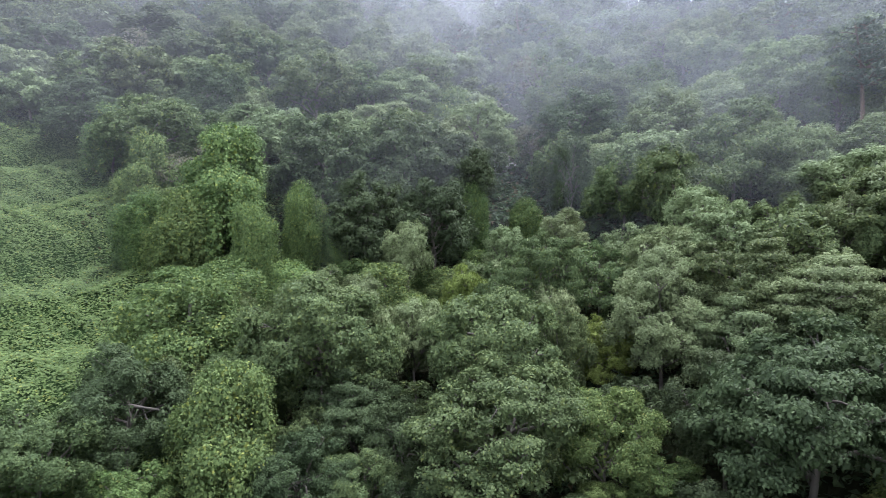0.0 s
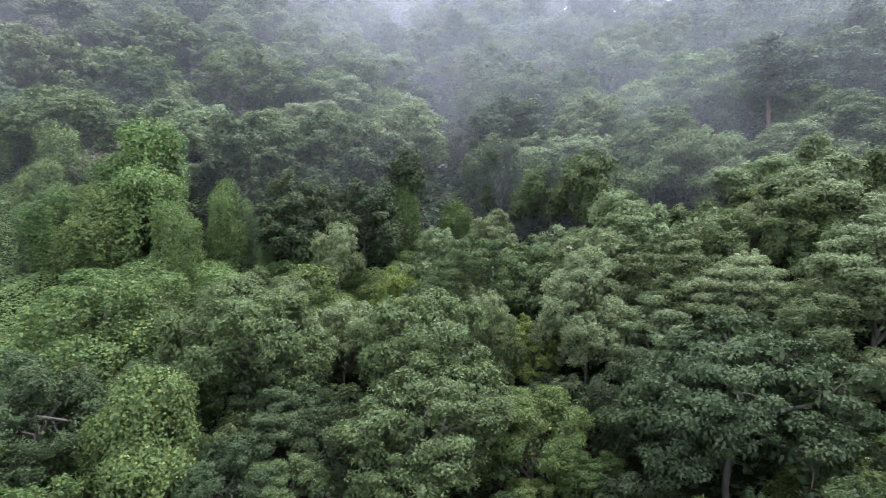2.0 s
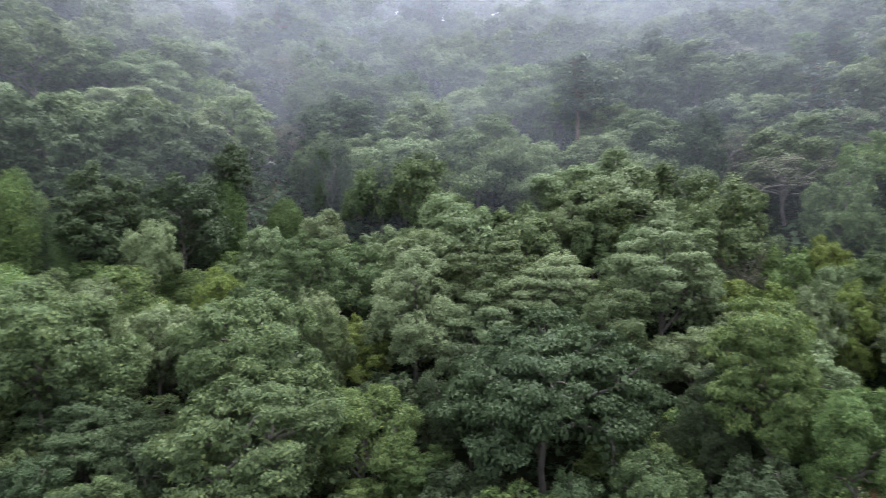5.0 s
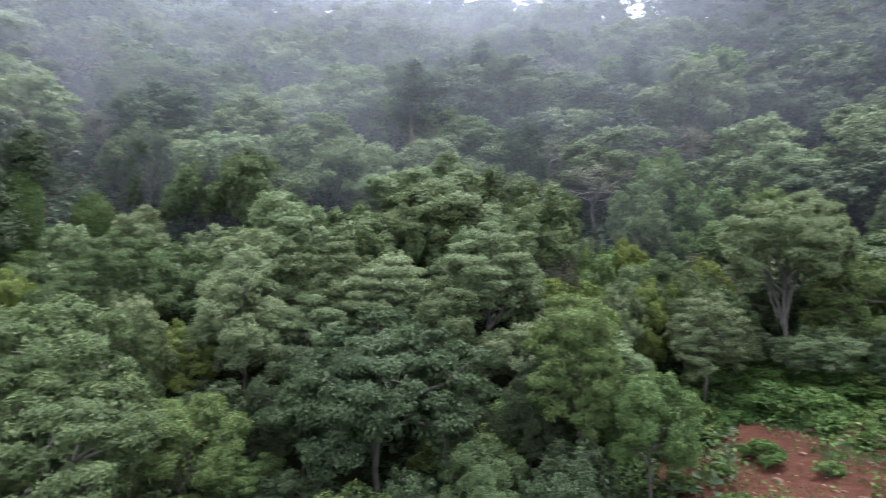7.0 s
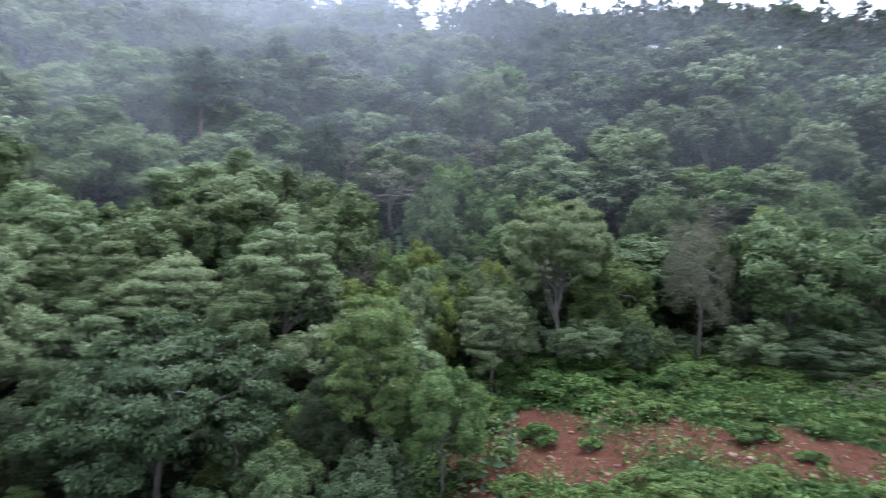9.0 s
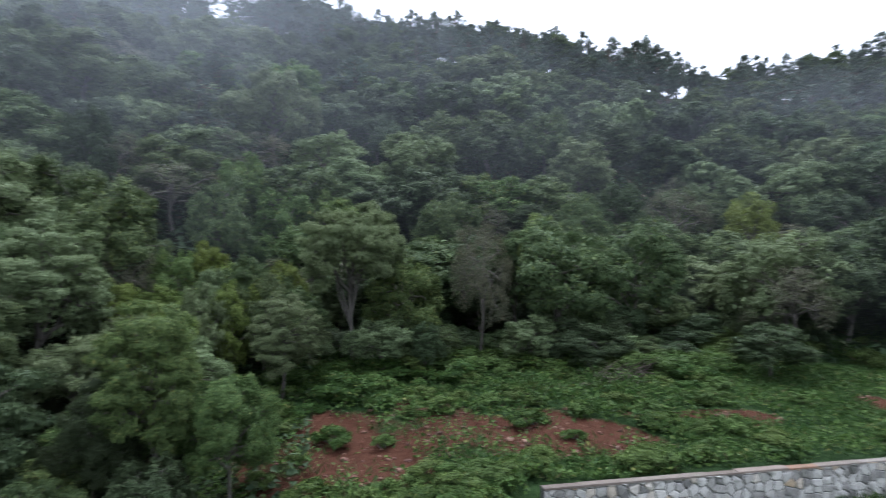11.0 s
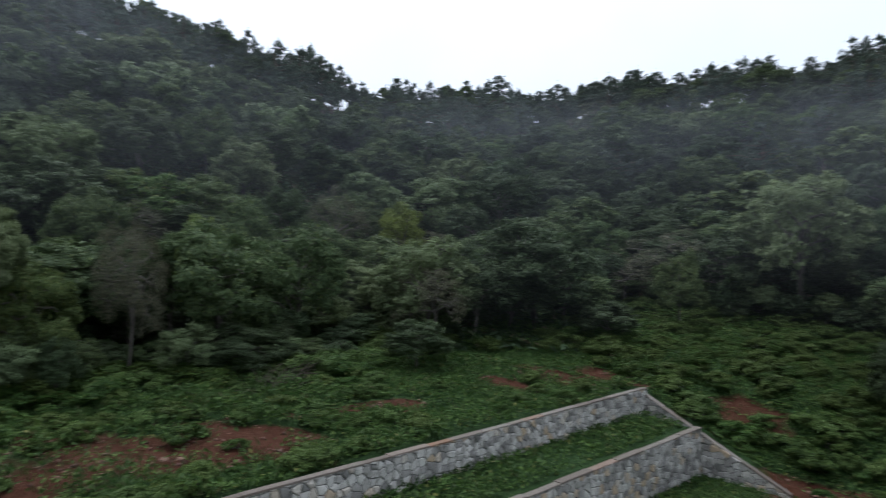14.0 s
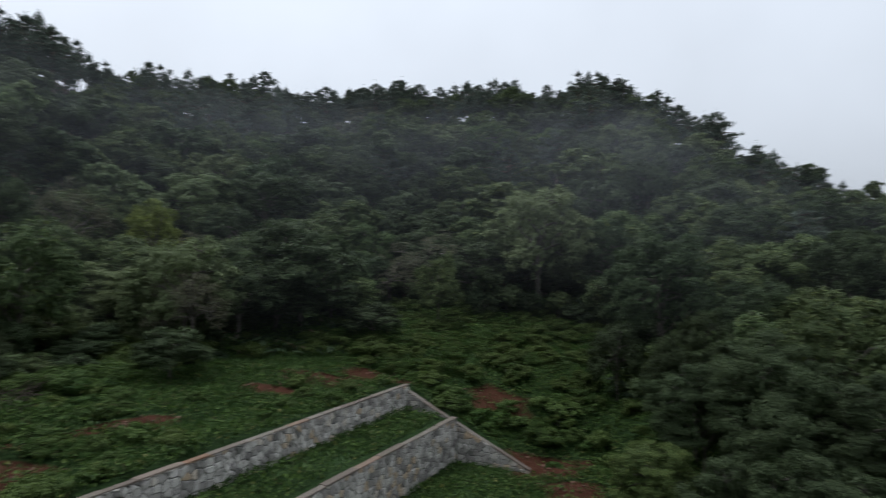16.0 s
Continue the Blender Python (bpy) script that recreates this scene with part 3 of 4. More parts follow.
# ---- trees that stand out: kind, shape, x, y, height, width ----
NEAR_TREES = (
    ("dark", 2, 12.0, 19.9, 9.0, 7.8), ("dark", 1, 10.7, 23.7, 6.2, 4.7), ("oak", 2, 2.2, 22.1, 7.3, 6.8),
    ("fresh", 1, 6.0, 23.2, 5.8, 4.5), ("oak", 0, -5.2, 27.0, 8.3, 7.0), ("vine", 0, -8.1, 22.9, 6.4, 5.9),
    ("dark", 1, -4.9, 22.0, 4.7, 3.9), ("oak", 2, -2.8, 22.1, 4.0, 3.3), ("vine", 1, -11.8, 29.2, 6.2, 7.1),
    ("vine", 0, -3.1, 33.1, 4.4, 5.1), ("vine", 1, -0.2, 35.7, 3.2, 3.6), ("dark", 1, -12.3, 24.3, 5.9, 4.9),
    ("oak", 1, -8.2, 26.5, 5.1, 4.0), ("oak", 1, -13.8, 21.1, 5.1, 4.3), ("vine", 1, -14.9, 21.6, 2.8, 2.8),
    ("brown", 0, -14.0, 23.1, 3.2, 2.1), ("dark", 2, -3.5, 25.3, 5.4, 4.6), ("oak", 0, 1.9, 26.2, 7.5, 6.6),
)
NEAR_TREES_MORE = (
    ("fresh", 0, 5.4, 21.6, 2.8, 2.3), ("fresh", 2, 7.8, 21.9, 3.4, 2.8), ("yellow", 0, 7.3, 29.3, 4.5, 3.5),
    ("pale", 2, 13.0, 26.5, 6.7, 5.3), ("pale", 1, 9.9, 28.3, 6.3, 5.2), ("pale", 1, 10.9, 30.4, 6.8, 5.8),
    ("oak", 2, 14.4, 29.1, 7.2, 6.5), ("pale", 2, 16.4, 26.3, 6.6, 5.9), ("oak", 0, 8.2, 32.7, 5.6, 4.6),
    ("pale", 0, 13.7, 32.5, 6.7, 6.0), ("oak", 1, 18.1, 32.5, 7.1, 6.4),
)
EDGE_TREES = (
    ("fresh", 2, 17.8, 15.4, 7.5, 4.5), ("fresh", 1, 18.6, 13.0, 5.3, 3.5), ("oak", 1, 13.3, 15.6, 4.5, 3.4),
    ("dark", 1, 17.1, 17.2, 5.2, 3.2), ("pale", 0, 21.1, 24.1, 7.6, 6.6), ("oak", 1, 17.2, 23.7, 6.3, 5.3),
    ("brown", 0, 26.6, 24.6, 4.7, 3.0), ("fresh", 1, 27.9, 22.8, 6.1, 3.6), ("oak", 2, 29.1, 18.9, 6.1, 3.8),
    ("pale", 0, 25.4, 14.9, 5.2, 4.0), ("pale", 3, 29.6, 13.5, 8.9, 5.6), ("fresh", 0, 31.1, 11.1, 6.1, 4.5),
    ("oak", 3, 41.1, 11.8, 7.9, 4.6), ("oak", 3, 35.5, 5.9, 7.0, 3.6), ("brown", 0, 32.2, 7.2, 8.2, 3.9),
    ("oak", 0, 34.8, 3.5, 7.9, 7.3), ("fresh", 2, 38.5, 26.0, 6.7, 4.2), ("fresh", 1, 37.0, 21.5, 7.0, 5.0),
)
EDGE_TREES_MORE = (
    ("fresh", 0, 38.3, 18.5, 6.9, 4.6), ("oak", 1, 27.0, 26.4, 7.5, 6.4),
)
FOOT_TREES = (
    ("oak", 2, 39.3, 4.4, 7.9, 5.7), ("oak", 0, 38.0, -0.6, 7.6, 6.2), ("brown", 0, 53.1, -3.7, 8.4, 5.3),
    ("yellow", 1, 51.9, -9.2, 7.8, 5.2), ("pale", 1, 40.0, -8.9, 8.0, 7.8), ("brown", 0, 38.0, -8.9, 6.1, 4.9),
    ("dark", 0, 42.6, -17.4, 8.8, 10.8), ("dark", 2, 41.2, -12.4, 6.2, 7.0), ("dark", 1, 34.3, -7.0, 3.1, 4.4),
    ("dark", 1, 32.9, 2.2, 2.9, 4.8), ("oak", 2, 43.5, -20.3, 4.7, 7.4), ("dark", 0, 38.6, -21.1, 3.0, 4.8),
    ("dark", 2, 43.3, -15.7, 4.5, 7.5), ("oak", 1, 41.2, -28.4, 6.6, 4.1),
)
RIGHT_TREES = (
    ("dark", 0, 25.5, -35.5, 10.0, 8.3), ("pale", 1, 42.5, -40.5, 12.7, 11.6), ("dark", 2, 15.9, -24.9, 6.2, 4.8),
    ("dark", 2, 14.8, -27.0, 7.4, 6.1), ("dark", 1, 20.5, -38.1, 7.9, 6.7), ("dark", 1, 12.4, -25.1, 6.9, 5.8),
    ("dark", 0, 10.5, -25.9, 6.9, 5.8), ("fresh", 0, 15.8, -21.2, 4.2, 3.5), ("dark", 1, 11.7, -19.8, 4.9, 4.0),
    ("dark", 2, 8.8, -20.4, 6.1, 5.1), ("oak", 2, 13.7, -32.7, 7.7, 6.4), ("dark", 1, 25.8, -31.3, 5.3, 4.0),
)
GROVE = (
    ("dark", 0, -8.4, 44.0, 9.2, 8.3), ("dark", 1, -2.5, 42.7, 9.5, 8.7), ("dark", 2, 1.4, 43.2, 7.8, 6.5),
    ("dark", 1, -4.5, 37.7, 7.8, 6.5), ("dark", 0, -0.5, 38.0, 6.9, 5.8), ("vine", 0, -13.9, 39.4, 9.0, 8.1),
    ("vine", 1, -15.7, 37.3, 6.0, 5.5), ("vine", 2, -18.4, 38.3, 5.1, 4.2), ("vine", 2, -8.5, 37.8, 5.7, 3.0),
    ("vine", 0, -1.9, 39.5, 4.3, 2.7), ("vine", 1, 1.8, 41.0, 5.2, 2.8), ("vine", 2, -10.7, 34.9, 5.5, 3.6),
    ("vine", 0, -20.3, 41.6, 4.9, 3.7), ("vine", 1, 5.7, 41.9, 3.8, 2.9), ("vine", 0, -6.6, 38.2, 3.5, 2.1),
    ("vine", 2, 14.0, 65.3, 5.2, 2.6), ("yellow", 1, 5.4, 34.1, 4.5, 3.4), ("brown", 0, 8.6, 35.2, 2.7, 2.0),
)
GROVE_MORE = (
    ("brown", 0, 7.8, 55.5, 5.3, 4.5), ("oak", 1, 9.2, 46.9, 6.6, 5.5), ("pale", 2, 48.6, 29.4, 10.2, 7.9),
    ("vine", 1, -25.6, 48.4, 5.8, 4.8), ("vine", 2, -20.4, 43.7, 5.6, 4.7),
)
HILL_TREES_A = (
    ("oak", 2, 5.0, 31.6, 6.9, 4.0), ("dark", 1, 17.7, -27.2, 7.6, 4.4), ("oak", 2, 13.7, 36.3, 8.1, 6.0),
    ("oak", 1, 11.3, 39.4, 7.1, 5.4), ("oak", 1, 33.3, 23.9, 8.0, 4.5), ("oak", 1, 28.0, 30.3, 7.1, 5.8),
    ("oak", 0, 41.7, 2.8, 7.0, 4.5), ("dark", 1, 8.6, 42.1, 8.1, 3.7), ("oak", 2, 18.2, 39.0, 8.2, 6.5),
    ("pale", 2, 26.5, 34.2, 7.1, 5.6), ("yellow", 0, 43.8, 5.3, 6.5, 3.8), ("pale", 1, 22.2, 38.6, 7.9, 5.7),
    ("oak", 0, 45.1, 3.0, 7.7, 4.2), ("brown", 2, 44.4, 9.8, 6.6, 4.9), ("dark", 0, 32.6, 33.5, 6.9, 3.8),
    ("oak", 2, -2.8, 49.2, 7.3, 6.2), ("pale", 0, 16.7, 46.6, 7.6, 7.3), ("brown", 1, 36.1, 34.5, 5.4, 4.3),
)
HILL_TREES_B = (
    ("pale", 1, -7.4, 49.7, 7.1, 8.3), ("dark", 2, 18.8, -46.6, 8.3, 5.8), ("dark", 0, 51.2, 0.4, 6.9, 5.0),
    ("pale", 1, 46.7, 23.3, 7.3, 7.9), ("pale", 1, 21.2, 49.1, 7.2, 7.2), ("pale", 2, 50.6, 17.3, 7.1, 8.0),
    ("oak", 0, 29.7, 47.2, 8.1, 6.9), ("brown", 1, 54.5, -11.6, 5.4, 6.9), ("pale", 1, 56.6, 3.7, 7.5, 6.6),
    ("oak", 2, 27.1, 50.2, 7.0, 7.4), ("dark", 2, 33.9, -45.8, 7.8, 6.4), ("dark", 0, -28.7, 50.1, 7.2, 7.8),
    ("oak", 0, -11.5, 56.6, 8.2, 8.3), ("dark", 0, 57.1, 12.1, 6.9, 7.4), ("oak", 0, 54.0, -22.5, 7.6, 10.4),
    ("dark", 1, 37.6, 45.2, 7.1, 7.5), ("dark", 0, 38.1, -45.0, 8.2, 5.9), ("vine", 1, 0.9, 59.5, 6.9, 5.8),
)
HILL_TREES_C = (
    ("dark", 1, -20.6, 56.4, 8.1, 7.2), ("yellow", 0, 59.3, -10.5, 6.6, 4.6), ("oak", 2, -6.7, 60.1, 7.2, 8.2),
    ("brown", 1, 60.4, -4.2, 5.9, 3.5), ("oak", 1, 60.7, 7.4, 8.0, 5.8), ("pale", 1, 29.3, 54.1, 7.0, 9.0),
    ("oak", 1, 54.4, -29.1, 7.3, 6.0), ("oak", 1, 18.6, 59.4, 7.4, 7.5), ("oak", 1, 44.0, 45.8, 8.2, 11.0),
    ("pale", 0, 62.5, -15.0, 8.2, 10.3), ("oak", 0, -2.6, 64.7, 7.4, 9.5), ("dark", 1, 26.3, -59.3, 8.0, 6.5),
    ("dark", 2, 61.8, -21.1, 7.7, 9.6), ("fresh", 0, 57.1, 33.1, 7.4, 8.0), ("dark", 0, 46.0, -53.0, 8.2, 8.0),
    ("dark", 1, 64.0, -29.5, 6.9, 8.6), ("dark", 1, 36.9, -60.0, 7.1, 8.2), ("oak", 2, 52.7, -47.3, 8.0, 12.8),
)
HILL_TREES_D = (
    ("oak", 2, -19.7, 69.5, 6.9, 8.8), ("dark", 1, 61.6, -37.6, 7.3, 8.3), ("dark", 1, 72.9, -1.1, 8.1, 7.8),
    ("dark", 1, 69.6, -24.1, 8.0, 8.1), ("dark", 1, -28.0, 68.2, 7.9, 10.0), ("dark", 2, 44.1, -59.4, 7.8, 6.0),
    ("dark", 0, -39.7, 64.2, 7.2, 9.4), ("oak", 2, 52.0, -58.1, 7.2, 10.0), ("dark", 2, 80.5, -17.1, 7.5, 9.4),
    ("dark", 1, 65.8, -50.3, 7.4, 9.2), ("dark", 0, 73.9, -41.3, 8.2, 9.2), ("dark", 0, -38.0, 77.2, 7.1, 12.8),
    ("dark", 0, 86.6, -8.3, 7.2, 9.3), ("oak", 2, 20.4, 84.8, 7.0, 11.6), ("dark", 2, 84.0, -34.8, 7.5, 11.5),
)
VINE_MOUNDS = (
    ("vine", 0, -14.1, 32.8, 3.5, 4.9), ("vine", 1, -11.2, 33.2, 3.5, 5.1), ("vine", 2, -8.4, 34.7, 3.0, 4.2),
    ("vine", 0, -4.7, 36.2, 3.1, 4.3), ("vine", 1, -2.5, 37.4, 2.6, 3.7), ("vine", 2, -0.2, 36.7, 2.4, 3.0),
    ("vine", 0, 1.9, 38.5, 2.5, 3.1),
)

STANDING = []


def set_out(rows, group):
    rng = random.Random(3)
    for kind, variant, x, y, height, width in rows:
        r = math.hypot(x, y)
        detail = "near" if r < (45 if kind == "vine" else 33) else "mid" if r < 66 else "far"
        plant(kind, x, y, height, width, detail, variant, rng.uniform(0, 6.28), group=group)
        STANDING.append((x, y, width))


set_out(NEAR_TREES, "near trees")
set_out(NEAR_TREES_MORE, "near trees")
set_out(EDGE_TREES, "edge trees")
set_out(EDGE_TREES_MORE, "edge trees")
set_out(FOOT_TREES, "foot trees")
set_out(RIGHT_TREES, "right trees")
set_out(GROVE, "grove")
set_out(GROVE_MORE, "grove")
set_out(VINE_MOUNDS, "vine mounds")
for rows in (HILL_TREES_A, HILL_TREES_B, HILL_TREES_C, HILL_TREES_D):
    set_out(rows, "crowns of the hillside wood")


# ---- the woods on the hill, row behind row ----
def wooded(az, r):
    """Whether trees of the wood stand here."""
    if az < -21 and r < 60 - (az + 35) * 1.5:
        return False
    if abs(gully_off(az, r)) < 1.1 and 60 < r < 80:
        return False
    edge = np.interp(az, (-45, -15, 45, 52, 60, 75, 95, 105, 116, 120, 138, 143, 150, 172), (36, 36, 35, 35, 34, 35, 39, 44, 49, 57, 57, 44, 31, 24))
    return r > edge


def clear_of_others(x, y, width):
    return all((x - a) ** 2 + (y - b) ** 2 > (0.3 * (w + width)) ** 2 for a, b, w in STANDING)


def build_woods():
    rng = random.Random(11)
    spots, row, r = [], 0, 20.0
    while r < 124:
        gap = 4.0 if r < 50 else 4.6 if r < 75 else 5.4
        count = int(math.radians(222) * r / gap)
        for i in range(count):
            az = -47 + 222 * (i + rng.uniform(-0.4, 0.4) + (row % 2) * 0.5) / count
            d = r + rng.uniform(-0.42, 0.42) * gap
            ridge = np.interp(az, LAND[:, 0], LAND[:, 6])
            kind_draw, size_draw, turn, variant, stout = rng.random(), rng.random(), rng.uniform(0, 6.28), rng.randrange(3), rng.uniform(0.78, 1.05)
            if not wooded(az, d) or d > ridge + 3:
                continue
            x, y = polar(az, d)
            far_up = d / ridge
            pines = 0.06 + (0.6 if az > 52 else 0.3) * float(smooth(0.78, 0.94, far_up))
            if kind_draw < pines:
                top = float(smooth(0.86, 0.98, far_up))
                kind, height = "pine", (7.6 + 3.2 * size_draw) * (1 - 0.3 * top * stout) * (1 - 0.35 * float(smooth(150, 160, az)))
                width = height * (0.56 - 0.12 * top)
            else:
                draw = (kind_draw - pines) / (1 - pines + 1e-6)
                kind = "oak" if draw < (0.34 if az < 55 else 0.42) else "dark" if draw < (0.44 if az < 55 else 0.80) else "pale" if draw < (0.84 if az < 55 else 0.90) else "yellow" if draw < 0.855 else "fresh" if draw < 0.955 and az > 50 else "oak" if draw < 0.975 else "brown"
                height = 5.2 + 2.3 * size_draw
                width = height * (stout + 0.22)
            if not clear_of_others(x, y, width * 0.8):
                continue
            spots.append((d, kind, x, y, height, width, variant, turn))
        r += gap * 0.86
        row += 1
    for i in range(260):
        az = 58 + 110 * (i + rng.uniform(-0.6, 0.6)) / 260
        ridge = np.interp(az, LAND[:, 0], LAND[:, 6])
        d = ridge - rng.uniform(-1.5, 8.0)
        low = 1 - 0.4 * float(smooth(150, 160, az))
        kind = "pine" if rng.random() < 0.62 else "dark"
        height = low * (rng.uniform(5.8, 9.0) if kind == "pine" else rng.uniform(4.2, 6.0))
        spots.append((d, kind, *polar(az, d), height, height * (rng.uniform(0.4, 0.52) if kind == "pine" else 1.0), rng.randrange(3), rng.uniform(0, 6.28)))
    spots.sort()
    shown, rest = {}, []
    for d, kind, x, y, height, width, variant, turn in spots:
        detail = "mid" if d < 62 else "far"
        family = "pine" if kind == "pine" else "broadleaf"
        shown[family] = shown.get(family, 0) + 1
        if shown[family] <= (190 if family == "broadleaf" else 230):
            plant(kind, x, y, height, width, detail, variant, turn, group="trees of the hillside wood")
        else:
            rest.append((kind, x, y, height, width, variant, turn))
    far_woods(rest)


def arrays(me):
    v = np.empty(len(me.vertices) * 3, np.float32)
    me.vertices.foreach_get("co", v)
    f = np.empty(len(me.loops), np.int32)
    me.loops.foreach_get("vertex_index", f)
    return v.reshape(-1, 3), f.reshape(-1, 4)


def far_woods(rows):
    """The trees nobody could count, high on the ridge: crowns and trunks of each kind of leaf."""
    woods = new("far_woods")
    tagged(woods, "distant misty wood of pines and broadleaf trees", "woods", kind="stuff")
    wood, by_leaf = [], {}
    for kind, x, y, height, width, variant, turn in rows:
        crown, trunk = prototype(kind, "far", variant)
        side = width / (0.56 if kind == "pine" else 1.12)
        m = np.array(Euler((0, 0, turn)).to_matrix()) @ np.diag((side, side, height))
        at = np.array((x, y, float(land(x, y)) - 0.02 * height))
        v, f = arrays(crown)
        by_leaf.setdefault(kind, []).append((v @ m.T + at, f))
        v, f = arrays(trunk)
        wood.append((v @ m.T + at, f))
    for kind, pieces in by_leaf.items():
        ob = part("crowns", mesh_of("far_" + kind, *join(pieces), LEAF[kind]), woods)
        ob["kind"] = "stuff"
    ob = part("trunks", mesh_of("far_trunks", *join(wood), BARK, shaded=True), woods)
    ob["kind"] = "stuff"


build_woods()


def build_understory():
    """Small trees and bushes that fill the wood's lower storey and its edge."""
    rng = random.Random(23)
    for i in range(420):
        az, d = rng.uniform(-27, 60), math.sqrt(rng.uniform(17.5 ** 2, 38 ** 2))
        height, width, variant, turn = rng.uniform(2.6, 4.6), rng.uniform(2.8, 4.4), rng.randrange(3), rng.uniform(0, 6.28)
        kind = rng.choice(("oak", "dark", "dark", "dark", "oak", "fresh"))
        if d > 28:
            kind, height = rng.choice(("oak", "pale", "oak", "pale", "yellow")), height * 1.35
        x, y = polar(az, d)
        if az > 52 and d < 30 or az < -18 and d > 29 or not all((x - a) ** 2 + (y - b) ** 2 > (0.24 * (w + width)) ** 2 for a, b, w in STANDING):
            continue
        plant(kind, x, y, height, width, "mid", variant, turn, group="undergrowth of the wood")
        STANDING.append((x, y, width * 0.7))
    for i in range(210):
        az = rng.uniform(55, 150)
        edge = np.interp(az, (55, 60, 75, 95, 105, 116, 120, 138, 143, 150), (31, 31, 32, 37, 43, 48, 56, 56, 45, 36))
        d = edge + rng.uniform(-1.8, 9)
        height, width, variant, turn = rng.uniform(1.5, 3.4), rng.uniform(2.0, 3.8), rng.randrange(3), rng.uniform(0, 6.28)
        kind = rng.choice(("oak", "dark", "dark", "dark", "pale"))
        x, y = polar(az, d)
        if not all((x - a) ** 2 + (y - b) ** 2 > (0.17 * (w + width)) ** 2 for a, b, w in STANDING):
            continue
        plant(kind, x, y, height, width, "mid" if d < 40 else "far", variant, turn, group="undergrowth of the wood")
        STANDING.append((x, y, width * 0.6))


build_understory()


# ---- creepers and weeds on the open ground ----
def carpet(name, label, category, seed, count, reach, keep, size, material, lift, droop=0.4, slim=0.7, tilt=0.45, lean=0.0):
    """Many leaves spread over the ground between two angles and two distances."""
    rng = np.random.default_rng(seed)
    (a0, a1), (r0, r1) = reach
    az = rng.uniform(a0, a1, count)
    r = np.sqrt(rng.uniform(r0 * r0, r1 * r1, count))
    x, y = polar(az, r)
    ok = keep(az, r, x, y) > rng.uniform(0, 1, count)
    x, y = x[ok], y[ok]
    z = land(x, y) + lift(rng, x, y)
    n = unit(np.array((0, 0, 1.0)) - lean * unit(np.stack([x, y, 0 * x], -1)) + tilt * rng.normal(size=(len(x), 3)))
    v, f = leaves(rng, np.stack([x, y, z], -1), n, size, droop, slim)
    return tagged(new(name, mesh_of(name, v, f, material)), label, category, kind="stuff")


def mounds(x, y):
    return 0.75 * np.clip(ripple(x * 1.4, y * 1.4) + 0.35, 0, None) + 0.45 * np.clip(ripple(x * 3.1 + 5, y * 3.1), 0, None)


def on_walls(x, y):
    """Ground taken up by the retaining walls and their copings."""
    u, v = ((x - CORNER[0]) * w[0] + (y - CORNER[1]) * w[1] for w in (ALONG, ACROSS))
    run = (u > -0.6) & (u < RUN + 0.4)
    return run & (v > -0.25) & (v < 0.55) | run & (v > STEP - 0.3) & (v < STEP + 0.5) | (np.abs(u) < 0.5) & (v > -0.2) & (v < DROP + 0.2)


def weedy(az, r, x, y):
    shade = np.where(r < np.interp(az, (50, 60, 95, 105, 118, 140, 150), (30, 34, 40, 48, 63, 60, 45)), 1, 0.25)
    return (1 - bareness(x, y) * 0.96) * shade * np.clip(0.85 + 0.6 * ripple(x * 0.9, y * 0.9), 0.3, 1) * ~on_walls(x, y)


def tall(rng, x, y):
    """Weeds stand lower on the terraces than on the bank."""
    v = (x - CORNER[0]) * ACROSS[0] + (y - CORNER[1]) * ACROSS[1]
    az, r = np.degrees(np.arctan2(x, y)), np.hypot(x, y)
    mown = (az > 93) & (az < 119) & (r > 30) & (r < 41) | (az > 126) & (az < 139) & (r < 39)
    return 0.04 + rng.uniform(0, 0.75, len(x)) ** 0.8 * (0.25 + mounds(x, y)) * np.where((v > 0.3) | mown, 0.4, 1.0)


carpet("creeper_carpet", "kudzu creepers covering the whole open slope", "creeper", 5, 300000, ((-43, -12), (21, 68)),
       lambda az, r, x, y: np.where(az < -21, 1.0, 0.25), 0.14, LEAF["creeper"],
       lambda rng, x, y: 0.1 + 0.9 * mounds(x, y) + rng.uniform(0, 0.14, len(x)), tilt=0.28, lean=0.4)
carpet("undergrowth", "dark leafy undergrowth covering the forest floor", "undergrowth", 15, 75000, ((-30, 62), (15, 66)),
       lambda az, r, x, y: np.clip(0.75 + 0.5 * ripple(x, y), 0.2, 1) * ((np.abs(gully_off(az, r)) > 0.9) | (r < 60)), 0.34, LEAF["floor"],
       lambda rng, x, y: 0.05 + rng.uniform(0.2, 1.1, len(x)) * mounds(x, y), tilt=0.5)
carpet("hillside_undergrowth", "bushes and young growth under the trees of the hill", "undergrowth", 16, 120000, ((-45, 168), (40, 106)),
       lambda az, r, x, y: ((np.abs(gully_off(az, r)) > 0.9) | (r < 60) | (r > 82)) * ((az > -21) | (r > 60)) * ((az < 116) | (az > 140) | (r > 57)), 0.6, LEAF["floor"],
       lambda rng, x, y: 0.1 + rng.uniform(0.2, 1.6, len(x)) * mounds(x, y), tilt=0.5)
carpet("weeds", "thick green weeds and herbs on the bank", "weed", 6, 300000, ((52, 152), (16.5, 64)), weedy, 0.19, LEAF["weed"], tall)
carpet("grass", "long green grass among the weeds", "grass", 7, 110000, ((56, 140), (17, 50)), weedy, 0.34, LEAF["grass"], tall, droop=-1.6, slim=0.13, tilt=0.9)


